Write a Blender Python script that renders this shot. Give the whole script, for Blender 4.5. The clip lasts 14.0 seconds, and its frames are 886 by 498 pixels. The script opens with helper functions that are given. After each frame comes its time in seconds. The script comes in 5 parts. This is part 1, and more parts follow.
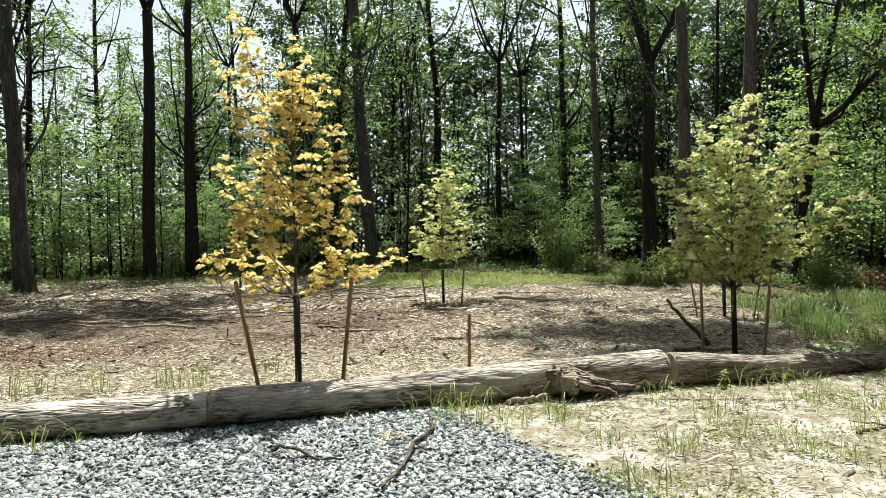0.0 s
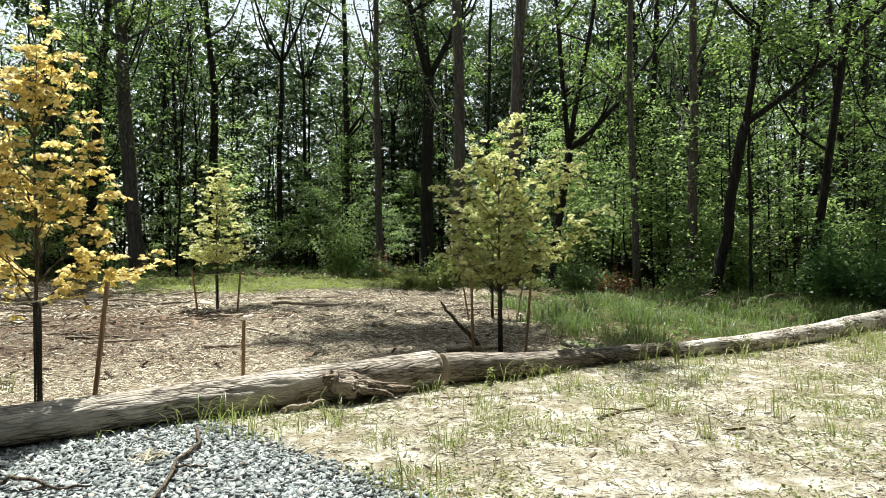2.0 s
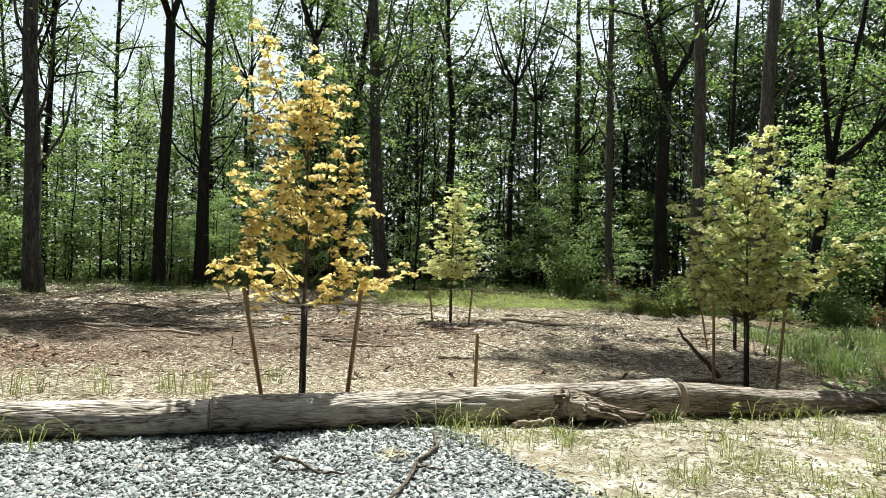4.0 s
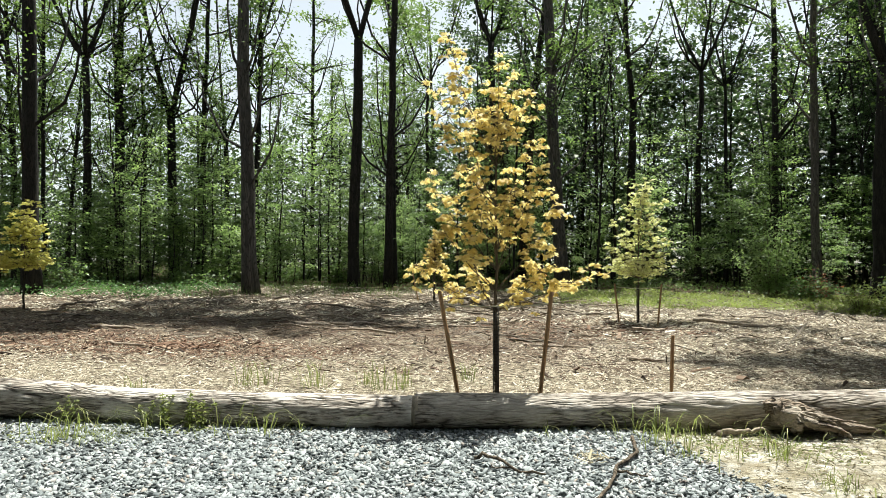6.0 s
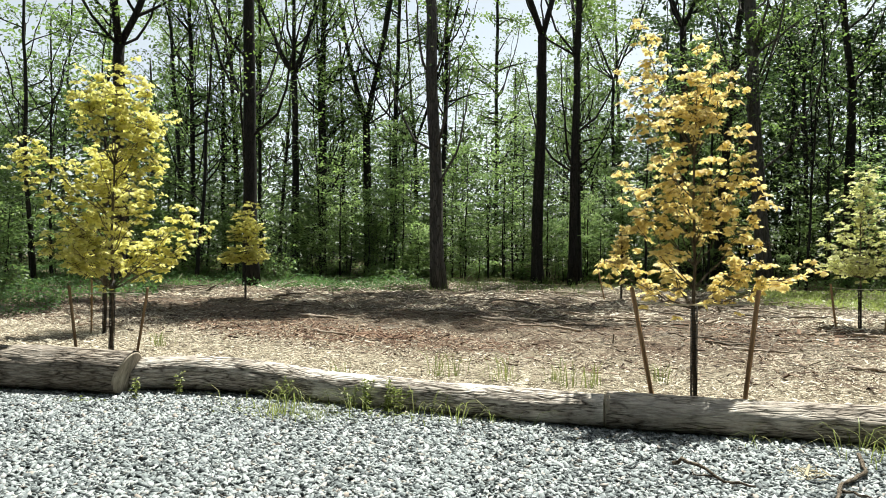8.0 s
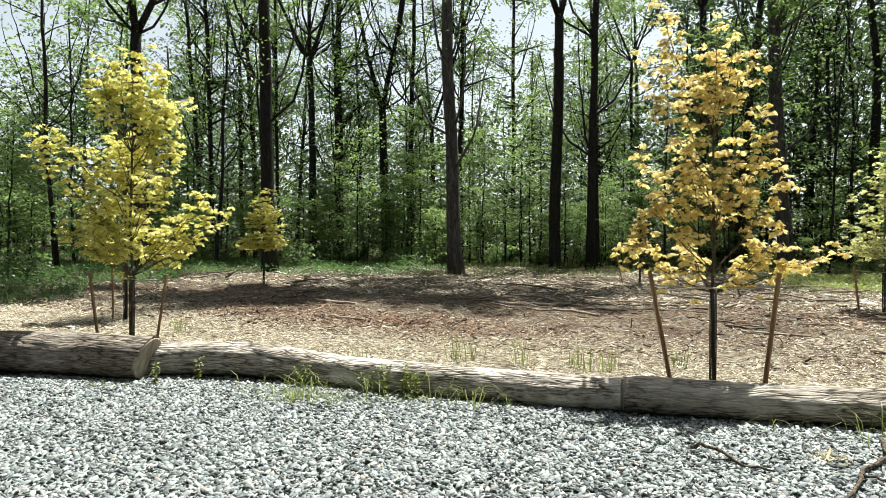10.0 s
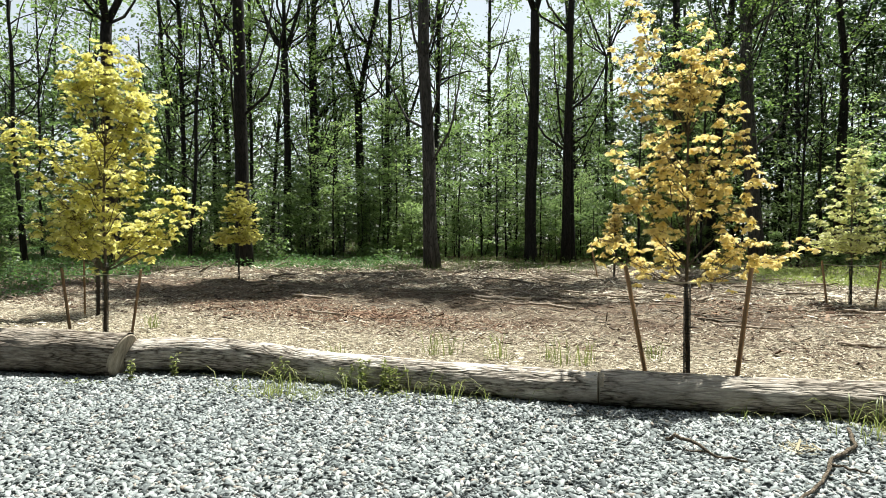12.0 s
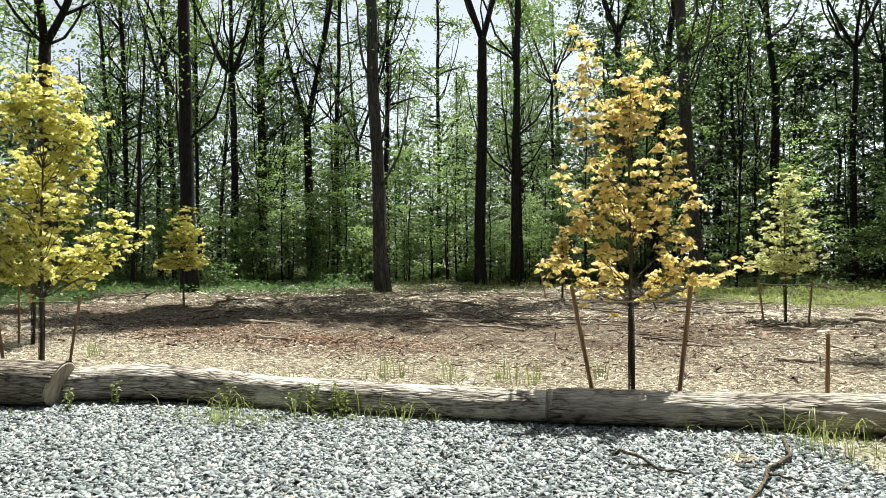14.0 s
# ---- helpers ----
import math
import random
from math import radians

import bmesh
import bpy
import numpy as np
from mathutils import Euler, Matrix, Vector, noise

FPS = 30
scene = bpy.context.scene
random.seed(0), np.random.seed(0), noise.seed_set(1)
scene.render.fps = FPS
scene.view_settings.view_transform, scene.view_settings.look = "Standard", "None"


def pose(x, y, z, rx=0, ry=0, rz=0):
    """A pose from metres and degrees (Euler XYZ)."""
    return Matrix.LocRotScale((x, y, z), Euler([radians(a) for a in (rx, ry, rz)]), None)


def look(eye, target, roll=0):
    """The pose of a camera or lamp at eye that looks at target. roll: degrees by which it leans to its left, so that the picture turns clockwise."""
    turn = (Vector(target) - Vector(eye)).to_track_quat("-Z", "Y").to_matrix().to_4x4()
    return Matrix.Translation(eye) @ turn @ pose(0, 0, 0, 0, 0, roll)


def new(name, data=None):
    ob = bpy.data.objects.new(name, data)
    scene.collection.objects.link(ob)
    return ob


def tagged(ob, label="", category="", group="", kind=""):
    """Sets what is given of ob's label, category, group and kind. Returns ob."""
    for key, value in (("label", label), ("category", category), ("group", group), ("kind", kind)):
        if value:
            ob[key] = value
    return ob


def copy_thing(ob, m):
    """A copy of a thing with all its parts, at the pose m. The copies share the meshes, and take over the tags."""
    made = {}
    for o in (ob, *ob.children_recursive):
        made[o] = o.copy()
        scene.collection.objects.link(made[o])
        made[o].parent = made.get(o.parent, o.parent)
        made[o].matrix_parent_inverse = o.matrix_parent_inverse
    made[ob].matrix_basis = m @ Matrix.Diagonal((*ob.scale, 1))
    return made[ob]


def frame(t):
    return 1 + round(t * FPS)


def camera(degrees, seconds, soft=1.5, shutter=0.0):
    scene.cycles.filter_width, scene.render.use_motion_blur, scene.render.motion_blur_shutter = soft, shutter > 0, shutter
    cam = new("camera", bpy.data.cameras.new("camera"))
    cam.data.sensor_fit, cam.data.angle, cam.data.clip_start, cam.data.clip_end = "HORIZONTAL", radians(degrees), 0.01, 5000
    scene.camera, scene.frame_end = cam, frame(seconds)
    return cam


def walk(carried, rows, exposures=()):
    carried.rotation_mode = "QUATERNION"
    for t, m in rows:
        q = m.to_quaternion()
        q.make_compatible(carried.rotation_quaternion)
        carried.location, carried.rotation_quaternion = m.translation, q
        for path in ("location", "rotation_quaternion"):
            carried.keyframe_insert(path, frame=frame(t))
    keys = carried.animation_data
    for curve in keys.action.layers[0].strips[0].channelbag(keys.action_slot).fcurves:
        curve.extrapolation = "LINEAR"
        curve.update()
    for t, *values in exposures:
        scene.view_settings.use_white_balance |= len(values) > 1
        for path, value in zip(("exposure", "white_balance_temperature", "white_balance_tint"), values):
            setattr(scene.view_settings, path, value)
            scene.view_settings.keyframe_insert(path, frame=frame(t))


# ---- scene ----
cam = camera(66.6, 14.0, soft=0.35)
PATH = [
    (0, (0.167, -0.291, 1.613), (0.448, 1.69, 1.615), -1.5),
    (0.5, (0.236, -0.278, 1.599), (1.022, 1.561, 1.611), 0.0),
    (1, (0.242, -0.256, 1.601), (1.194, 1.504, 1.575), 0.2),
    (1.5, (0.219, -0.232, 1.599), (1.163, 1.531, 1.584), -0.3),
    (2, (0.215, -0.249, 1.599), (1.105, 1.542, 1.603), -0.8),
    (2.5, (0.171, -0.243, 1.612), (0.97, 1.59, 1.649), 0.2),
    (3, (0.125, -0.264, 1.605), (0.691, 1.654, 1.642), -0.0),
    (3.2, (0.136, -0.222, 1.597), (0.613, 1.72, 1.645), 0.7),
    (5.3, (0.075, -0.198, 1.543), (0.123, 1.801, 1.602), -0.2),
    (5.5, (0.038, -0.26, 1.58), (0.027, 1.739, 1.629), 0.2),
    (6, (-0.001, -0.284, 1.604), (-0.265, 1.698, 1.656), 0.3),
    (6.5, (-0.031, -0.259, 1.594), (-0.451, 1.696, 1.632), 0.8),
    (7, (-0.066, -0.297, 1.575), (-0.628, 1.623, 1.605), 0.9),
    (7.5, (-0.051, -0.286, 1.573), (-0.75, 1.588, 1.622), 0.9),
    (8, (-0.076, -0.296, 1.575), (-0.856, 1.545, 1.615), 0.7),
    (8.2, (-0.06, -0.302, 1.561), (-0.895, 1.515, 1.609), 0.7),
    (10.3, (-0.072, -0.261, 1.567), (-0.899, 1.56, 1.561), 0.3),
    (10.5, (-0.088, -0.267, 1.57), (-0.919, 1.552, 1.57), 0.3),
    (11, (-0.072, -0.264, 1.563), (-0.867, 1.572, 1.563), 0.7),
    (11.5, (-0.056, -0.285, 1.566), (-0.805, 1.569, 1.587), 0.8),
    (12, (-0.087, -0.298, 1.584), (-0.848, 1.551, 1.562), 0.3),
    (12.5, (-0.059, -0.292, 1.562), (-0.8, 1.565, 1.545), 0.4),
    (13, (-0.059, -0.303, 1.572), (-0.77, 1.566, 1.577), 0.7),
    (13.5, (-0.071, -0.315, 1.57), (-0.765, 1.561, 1.615), 0.2),
    (14, (-0.054, -0.345, 1.557), (-0.678, 1.555, 1.607), -0.2),
]
walk(cam, [(t, look(eye, target, roll)) for t, eye, target, roll in PATH], [(0.0, 1.17, 6600, 3.2), (14.0, 1.17, 6600, 3.2)])

# ---- light: high sun ahead of the camera, clear sky ----
SUN_AZ, SUN_EL = 10.0, 66.0
world = bpy.data.worlds.new("sky")
scene.world = world
world.use_nodes = True
wn = world.node_tree.nodes
sky = wn.new("ShaderNodeTexSky")
sky.sky_type = "NISHITA"
sky.sun_disc = False
sky.sun_elevation, sky.sun_rotation = radians(SUN_EL), radians(SUN_AZ)
sky.air_density, sky.dust_density, sky.ozone_density = 1.0, 1.0, 0.3
wn["Background"].inputs["Strength"].default_value = 0.078
haze = wn.new("ShaderNodeHueSaturation")
haze.inputs["Saturation"].default_value = 0.4
world.node_tree.links.new(sky.outputs[0], haze.inputs["Color"])
world.node_tree.links.new(haze.outputs[0], wn["Background"].inputs["Color"])
sun = new("sun", bpy.data.lights.new("sun", "SUN"))
sun.data.energy, sun.data.angle, sun.data.color = 5.0, radians(0.53), (1.0, 0.975, 0.93)
s_dir = Vector((math.sin(radians(SUN_AZ)) * math.cos(radians(SUN_EL)), math.cos(radians(SUN_AZ)) * math.cos(radians(SUN_EL)), math.sin(radians(SUN_EL))))
sun.matrix_world = look(s_dir * 60, (0, 0, 0))


# ---- materials ----
class Nodes:
    """Short hand for building a node material."""

    def __init__(self, name):
        self.mat = bpy.data.materials.new(name)
        self.mat.use_nodes = True
        self.t = self.mat.node_tree
        self.bsdf = self.t.nodes["Principled BSDF"]
        self.out = self.t.nodes["Material Output"]

    def add(self, kind, **inputs):
        n = self.t.nodes.new(kind)
        for k, v in inputs.items():
            self.put(n, k.replace("_", " "), v)
        return n

    def put(self, n, key, v):
        if isinstance(v, bpy.types.NodeSocket):
            self.t.links.new(v, n.inputs[key])
        else:
            n.inputs[key].default_value = v

    def coord(self, kind="Object"):
        return self.add("ShaderNodeTexCoord").outputs[kind]

    def noise(self, vec, scale, detail=4.0, rough=0.6):
        return self.add("ShaderNodeTexNoise", Vector=vec, Scale=scale, Detail=detail, Roughness=rough).outputs["Fac"]

    def voronoi(self, vec, scale, out="Distance"):
        return self.add("ShaderNodeTexVoronoi", Vector=vec, Scale=scale).outputs[out]

    def cracks(self, vec, scale, width=0.11, warp_by=0.1):
        """0 along the fissures of bark, 1 on the plates between them."""
        warp = self.add("ShaderNodeTexNoise", Vector=vec, Scale=scale * 0.35, Detail=3.0).outputs["Color"]
        v = self.add("ShaderNodeTexVoronoi", Vector=self.mix(warp_by, vec, warp, "LINEAR_LIGHT"), Scale=scale)
        v.feature = "DISTANCE_TO_EDGE"
        return self.ramp(v.outputs["Distance"], (0.0, 0.0), (width, 1.0))

    def ramp(self, fac, *stops):
        n = self.add("ShaderNodeValToRGB", Fac=fac)
        e = n.color_ramp.elements
        while len(e) < len(stops):
            e.new(0.5)
        for el, (p, c) in zip(e, stops):
            el.position, el.color = p, (*c, 1) if isinstance(c, tuple) else (c, c, c, 1)
        return n.outputs["Color"]

    def mix(self, fac, a, b, mode="MIX"):
        n = self.t.nodes.new("ShaderNodeMix")
        n.data_type, n.blend_type = "RGBA", mode
        for i, v in ((0, fac), (6, a), (7, b)):
            if isinstance(v, bpy.types.NodeSocket):
                self.t.links.new(v, n.inputs[i])
            else:
                n.inputs[i].default_value = (*v, 1) if isinstance(v, tuple) else v
        return n.outputs[2]

    def math(self, op, a, b=0.0):
        n = self.t.nodes.new("ShaderNodeMath")
        n.operation = op
        for i, v in enumerate((a, b)):
            if isinstance(v, bpy.types.NodeSocket):
                self.t.links.new(v, n.inputs[i])
            else:
                n.inputs[i].default_value = v
        return n.outputs[0]

    def stretch(self, vec, sx, sy, sz):
        return self.add("ShaderNodeMapping", Vector=vec, Scale=(sx, sy, sz)).outputs[0]

    def bump(self, height, strength=0.5, distance=0.02):
        self.t.links.new(self.add("ShaderNodeBump", Height=height, Strength=strength, Distance=distance).outputs[0], self.bsdf.inputs["Normal"])

    def finish(self, color, rough=0.8, spec=0.3):
        self.put(self.bsdf, "Base Color", color)
        self.put(self.bsdf, "Roughness", rough)
        self.put(self.bsdf, "Specular IOR Level", spec)
        return self.mat


def island(n):
    return n.add("ShaderNodeNewGeometry").outputs["Random Per Island"]


def leaf_material(name, dark, mid, light, through_col, share=0.45, rough=0.45, sheen=0.2):
    """Leaves: reflect and let sunlight through; each leaf and each plant a little different."""
    n = Nodes(name)
    c = n.ramp(island(n), (0.0, dark), (0.5, mid), (1.0, light))
    per = n.add("ShaderNodeObjectInfo").outputs["Random"]
    c = n.mix(n.math("MULTIPLY", per, 0.35), c, mid, "MULTIPLY")
    n.finish(c, rough, sheen)
    tr = n.add("ShaderNodeBsdfTranslucent")
    n.put(tr, "Color", n.mix(0.75, c, through_col))
    m = n.add("ShaderNodeMixShader", Fac=share)
    n.t.links.new(n.bsdf.outputs[0], m.inputs[1])
    n.t.links.new(tr.outputs[0], m.inputs[2])
    n.t.links.new(m.outputs[0], n.out.inputs["Surface"])
    return n.mat


def bark_material(name, dark, light, scale=9.0, ridges=1.0):
    n = Nodes(name)
    v = n.stretch(n.coord(), 1, 1, 0.16)
    f = n.noise(v, scale, 6, 0.65)
    big = n.noise(n.coord(), 0.7, 3)
    plate = n.cracks(v, scale * 1.7)
    c = n.ramp(f, (0.3, dark), (0.7, light))
    c = n.mix(n.math("MULTIPLY", big, 0.6), c, dark)
    c = n.mix(n.math("SUBTRACT", 1.0, plate), c, dark)
    n.bump(n.math("ADD", f, plate), 0.7 * ridges, 0.03)
    return n.finish(c, 0.9, 0.2)


def log_material(name, dark, light, patch, lengthwise=True, worn=1.0):
    """Fallen trunk: long bark plates between dark furrows, paler weathered patches."""
    n = Nodes(name)
    if lengthwise:
        at = n.add("ShaderNodeAttribute")
        at.attribute_name = "bark"
        co = at.outputs["Vector"]
    else:
        co = n.coord()
    f = n.noise(n.stretch(co, 0.3, 1, 1), 34, 8, 0.75)
    plates = n.cracks(n.stretch(co, 0.13, 1, 1), 30, 0.18, 0.022)
    keep = n.ramp(n.noise(n.stretch(co, 0.25, 1, 1), 16, 3), (0.36, 0.25), (0.56, 1.0))
    streak = n.ramp(n.noise(n.stretch(co, 0.09, 1, 1), 62, 3, 0.55), (0.35, 0.0), (0.43, 1.0))
    bare = n.math("MULTIPLY", n.ramp(n.noise(n.stretch(co, 0.6, 1, 1), 1.9, 5), (0.52, 0.0), (0.60, 1.0)), worn)
    tone = n.noise(n.stretch(co, 0.5, 1, 1), 5.0, 4)
    c = n.ramp(f, (0.25, tuple(0.5 * k for k in light)), (0.45, light), (0.72, patch))
    c = n.mix(n.ramp(tone, (0.35, 0.5), (0.65, 0.0)), c, tuple(0.55 * k for k in light))
    gap = n.math("MULTIPLY", n.math("SUBTRACT", 1.0, plates), keep)
    gap = n.math("MAXIMUM", gap, n.math("MULTIPLY", n.math("SUBTRACT", 1.0, streak), 0.85))
    c = n.mix(n.math("MULTIPLY", gap, n.math("SUBTRACT", 0.95, n.math("MULTIPLY", bare, 0.75))), c, dark)
    c = n.mix(n.math("MULTIPLY", bare, 0.55), c, patch)
    n.bump(n.math("SUBTRACT", n.math("MULTIPLY", f, 0.5), n.math("MULTIPLY", gap, 1.2)), 0.7, 0.014)
    return n.finish(c, 0.92, 0.12)


def wood_material(name, dark, light, scale=30.0):
    n = Nodes(name)
    f = n.noise(n.stretch(n.coord(), 1, 1, 0.08), scale, 5)
    big = n.noise(n.coord(), 3.0, 3)
    c = n.mix(n.math("MULTIPLY", big, 0.5), n.ramp(f, (0.3, dark), (0.7, light)), dark)
    n.bump(f, 0.4, 0.004)
    return n.finish(c, 0.8, 0.2)


def chip_material(name, *cols):
    n = Nodes(name)
    stops = [(i / (len(cols) - 1), c) for i, c in enumerate(cols)]
    c = n.ramp(island(n), *stops)
    c = n.mix(n.math("MULTIPLY", n.noise(n.coord(), 40, 3), 0.4), c, cols[0])
    return n.finish(c, 0.85, 0.2)


def stone_material():
    n = Nodes("gravel_stone")
    c = n.ramp(island(n), (0.0, (0.06, 0.069, 0.072)), (0.3, (0.16, 0.18, 0.182)), (0.62, (0.26, 0.282, 0.283)), (0.9, (0.41, 0.43, 0.425)), (1.0, (0.25, 0.205, 0.17)))
    f = n.noise(n.coord(), 55, 5)
    c = n.mix(n.ramp(f, (0.45, 0.0), (0.75, 0.45)), c, (0.24, 0.26, 0.27))
    n.bump(f, 0.35, 0.004)
    return n.finish(c, 0.75, 0.3)


M_BARK = bark_material("bark_dark", (0.012, 0.011, 0.010), (0.058, 0.052, 0.046))
M_BARK_GREY = bark_material("bark_grey", (0.045, 0.042, 0.039), (0.19, 0.175, 0.16), 7.0, 1.4)
M_BARK_PALE = bark_material("bark_pale", (0.06, 0.054, 0.048), (0.24, 0.215, 0.19))
M_TWIG = bark_material("twig_bark", (0.08, 0.062, 0.045), (0.24, 0.19, 0.14), 20)
M_LOG = log_material("log_bark", (0.026, 0.019, 0.014), (0.47, 0.41, 0.35), (0.80, 0.76, 0.70))
M_TORN = log_material("torn_wood", (0.03, 0.021, 0.015), (0.24, 0.185, 0.138), (0.48, 0.425, 0.36), False)
M_LOG_DARK = log_material("log_bark_grey", (0.026, 0.019, 0.014), (0.26, 0.216, 0.175), (0.58, 0.535, 0.475), True, 0.2)
M_LOG_BROWN = log_material("log_bark_brown", (0.026, 0.019, 0.014), (0.40, 0.345, 0.29), (0.76, 0.71, 0.645), True, 0.5)
M_CUT = wood_material("sawn_wood", (0.20, 0.165, 0.125), (0.56, 0.49, 0.39), 26)
M_STAKE = wood_material("stake_wood", (0.22, 0.13, 0.07), (0.42, 0.28, 0.16))
M_DEAD = wood_material("dead_wood", (0.16, 0.12, 0.09), (0.50, 0.43, 0.34))
M_LITTER = wood_material("weathered_twigs", (0.05, 0.04, 0.03), (0.30, 0.255, 0.20))
M_STONE = stone_material()
M_CHIP = chip_material("wood_chips", (0.10, 0.077, 0.053), (0.48, 0.415, 0.31), (0.69, 0.625, 0.49), (0.80, 0.76, 0.645))
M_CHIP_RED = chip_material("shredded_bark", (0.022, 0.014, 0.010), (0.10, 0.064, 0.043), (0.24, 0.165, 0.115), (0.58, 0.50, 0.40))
M_STRAW = chip_material("dry_straw", (0.07, 0.052, 0.03), (0.22, 0.185, 0.11), (0.46, 0.42, 0.30), (0.58, 0.55, 0.44))
M_GRASS = leaf_material("grass_blade", (0.085, 0.11, 0.03), (0.16, 0.185, 0.06), (0.32, 0.32, 0.14), (0.30, 0.37, 0.09), 0.38)
M_MEADOW = leaf_material("meadow_grass", (0.045, 0.075, 0.025), (0.095, 0.14, 0.047), (0.22, 0.25, 0.11), (0.20, 0.31, 0.075), 0.38)
M_FOREST = leaf_material("forest_leaf", (0.012, 0.029, 0.010), (0.038, 0.076, 0.027), (0.165, 0.25, 0.11), (0.29, 0.44, 0.12), 0.44, 0.45, 0.3)
M_CANOPY = leaf_material("canopy_leaf", (0.018, 0.042, 0.014), (0.046, 0.09, 0.029), (0.13, 0.2, 0.072), (0.24, 0.365, 0.085), 0.43, 0.45)
# distant leaves: canopy shade is put into this darker colour
M_FAR_SHADED = leaf_material("distant_leaf_shaded", (0.009, 0.019, 0.008), (0.022, 0.039, 0.016), (0.055, 0.08, 0.036), (0.07, 0.11, 0.038), 0.34, 0.5, 0.1)
M_SHRUB = leaf_material("shrub_leaf", (0.045, 0.075, 0.026), (0.085, 0.125, 0.045), (0.17, 0.215, 0.095), (0.22, 0.34, 0.09), 0.4)
# leaves deep in the wood: its shade is mixed into a darker green
M_DEEP_SHADED = leaf_material("deep_wood_leaf_shaded", (0.009, 0.021, 0.009), (0.024, 0.047, 0.02), (0.085, 0.13, 0.06), (0.09, 0.155, 0.05), 0.32, 0.45, 0.3)
# pale green spray leaves, colour brightened further to look sunlit
M_SPRAY_LIT = leaf_material("spray_leaf_lit", (0.055, 0.105, 0.038), (0.135, 0.21, 0.08), (0.31, 0.40, 0.19), (0.39, 0.55, 0.165), 0.52, 0.45, 0.35)
M_THICKET = leaf_material("thicket_leaf", (0.035, 0.08, 0.028), (0.06, 0.125, 0.042), (0.11, 0.19, 0.07), (0.13, 0.27, 0.06), 0.36)
M_LIME = leaf_material("lime_leaf", (0.11, 0.15, 0.035), (0.19, 0.24, 0.065), (0.31, 0.34, 0.13), (0.36, 0.44, 0.11), 0.42)
M_ORANGE = leaf_material("maple_leaf_orange", (0.40, 0.27, 0.085), (0.70, 0.57, 0.22), (0.90, 0.84, 0.56), (0.93, 0.82, 0.34), 0.5)
M_YELLOW = leaf_material("maple_leaf_yellow", (0.36, 0.34, 0.085), (0.66, 0.62, 0.20), (0.88, 0.84, 0.48), (0.90, 0.87, 0.28), 0.5)
M_CREAM = leaf_material("maple_leaf_cream", (0.33, 0.35, 0.13), (0.56, 0.56, 0.27), (0.86, 0.84, 0.60), (0.76, 0.79, 0.32), 0.48)
M_PALEGREEN = leaf_material("maple_leaf_green", (0.20, 0.25, 0.07), (0.34, 0.39, 0.13), (0.52, 0.55, 0.26), (0.52, 0.60, 0.15), 0.5)
M_RUST = leaf_material("rust_leaf", (0.10, 0.03, 0.015), (0.20, 0.07, 0.03), (0.30, 0.12, 0.06), (0.35, 0.12, 0.05), 0.3)
n_ = Nodes("black_plastic_mesh")
M_GUARD = n_.finish(n_.ramp(n_.noise(n_.coord(), 30, 3), (0.3, (0.012, 0.011, 0.010)), (0.7, (0.035, 0.03, 0.027))), 0.55, 0.4)
n_ = Nodes("pale_cord")
M_CORD = n_.finish(n_.ramp(n_.noise(n_.coord(), 40, 3), (0.3, (0.35, 0.33, 0.26)), (0.7, (0.55, 0.52, 0.42))), 0.7, 0.3)


# ---- mesh helpers ----
def fast_mesh(name, verts, faces, smooth=False):
    """A mesh from arrays; all faces have the same number of corners."""
    verts, faces = np.asarray(verts, np.float32), np.asarray(faces, np.int32)
    me = bpy.data.meshes.new(name)
    k = faces.shape[1]
    me.vertices.add(len(verts))
    me.vertices.foreach_set("co", verts.ravel())
    me.loops.add(faces.size)
    me.loops.foreach_set("vertex_index", faces.ravel())
    me.polygons.add(len(faces))
    me.polygons.foreach_set("loop_start", np.arange(0, faces.size, k, dtype=np.int32))
    if smooth:
        me.polygons.foreach_set("use_smooth", np.ones(len(faces), bool))
    me.update(calc_edges=True)
    return me


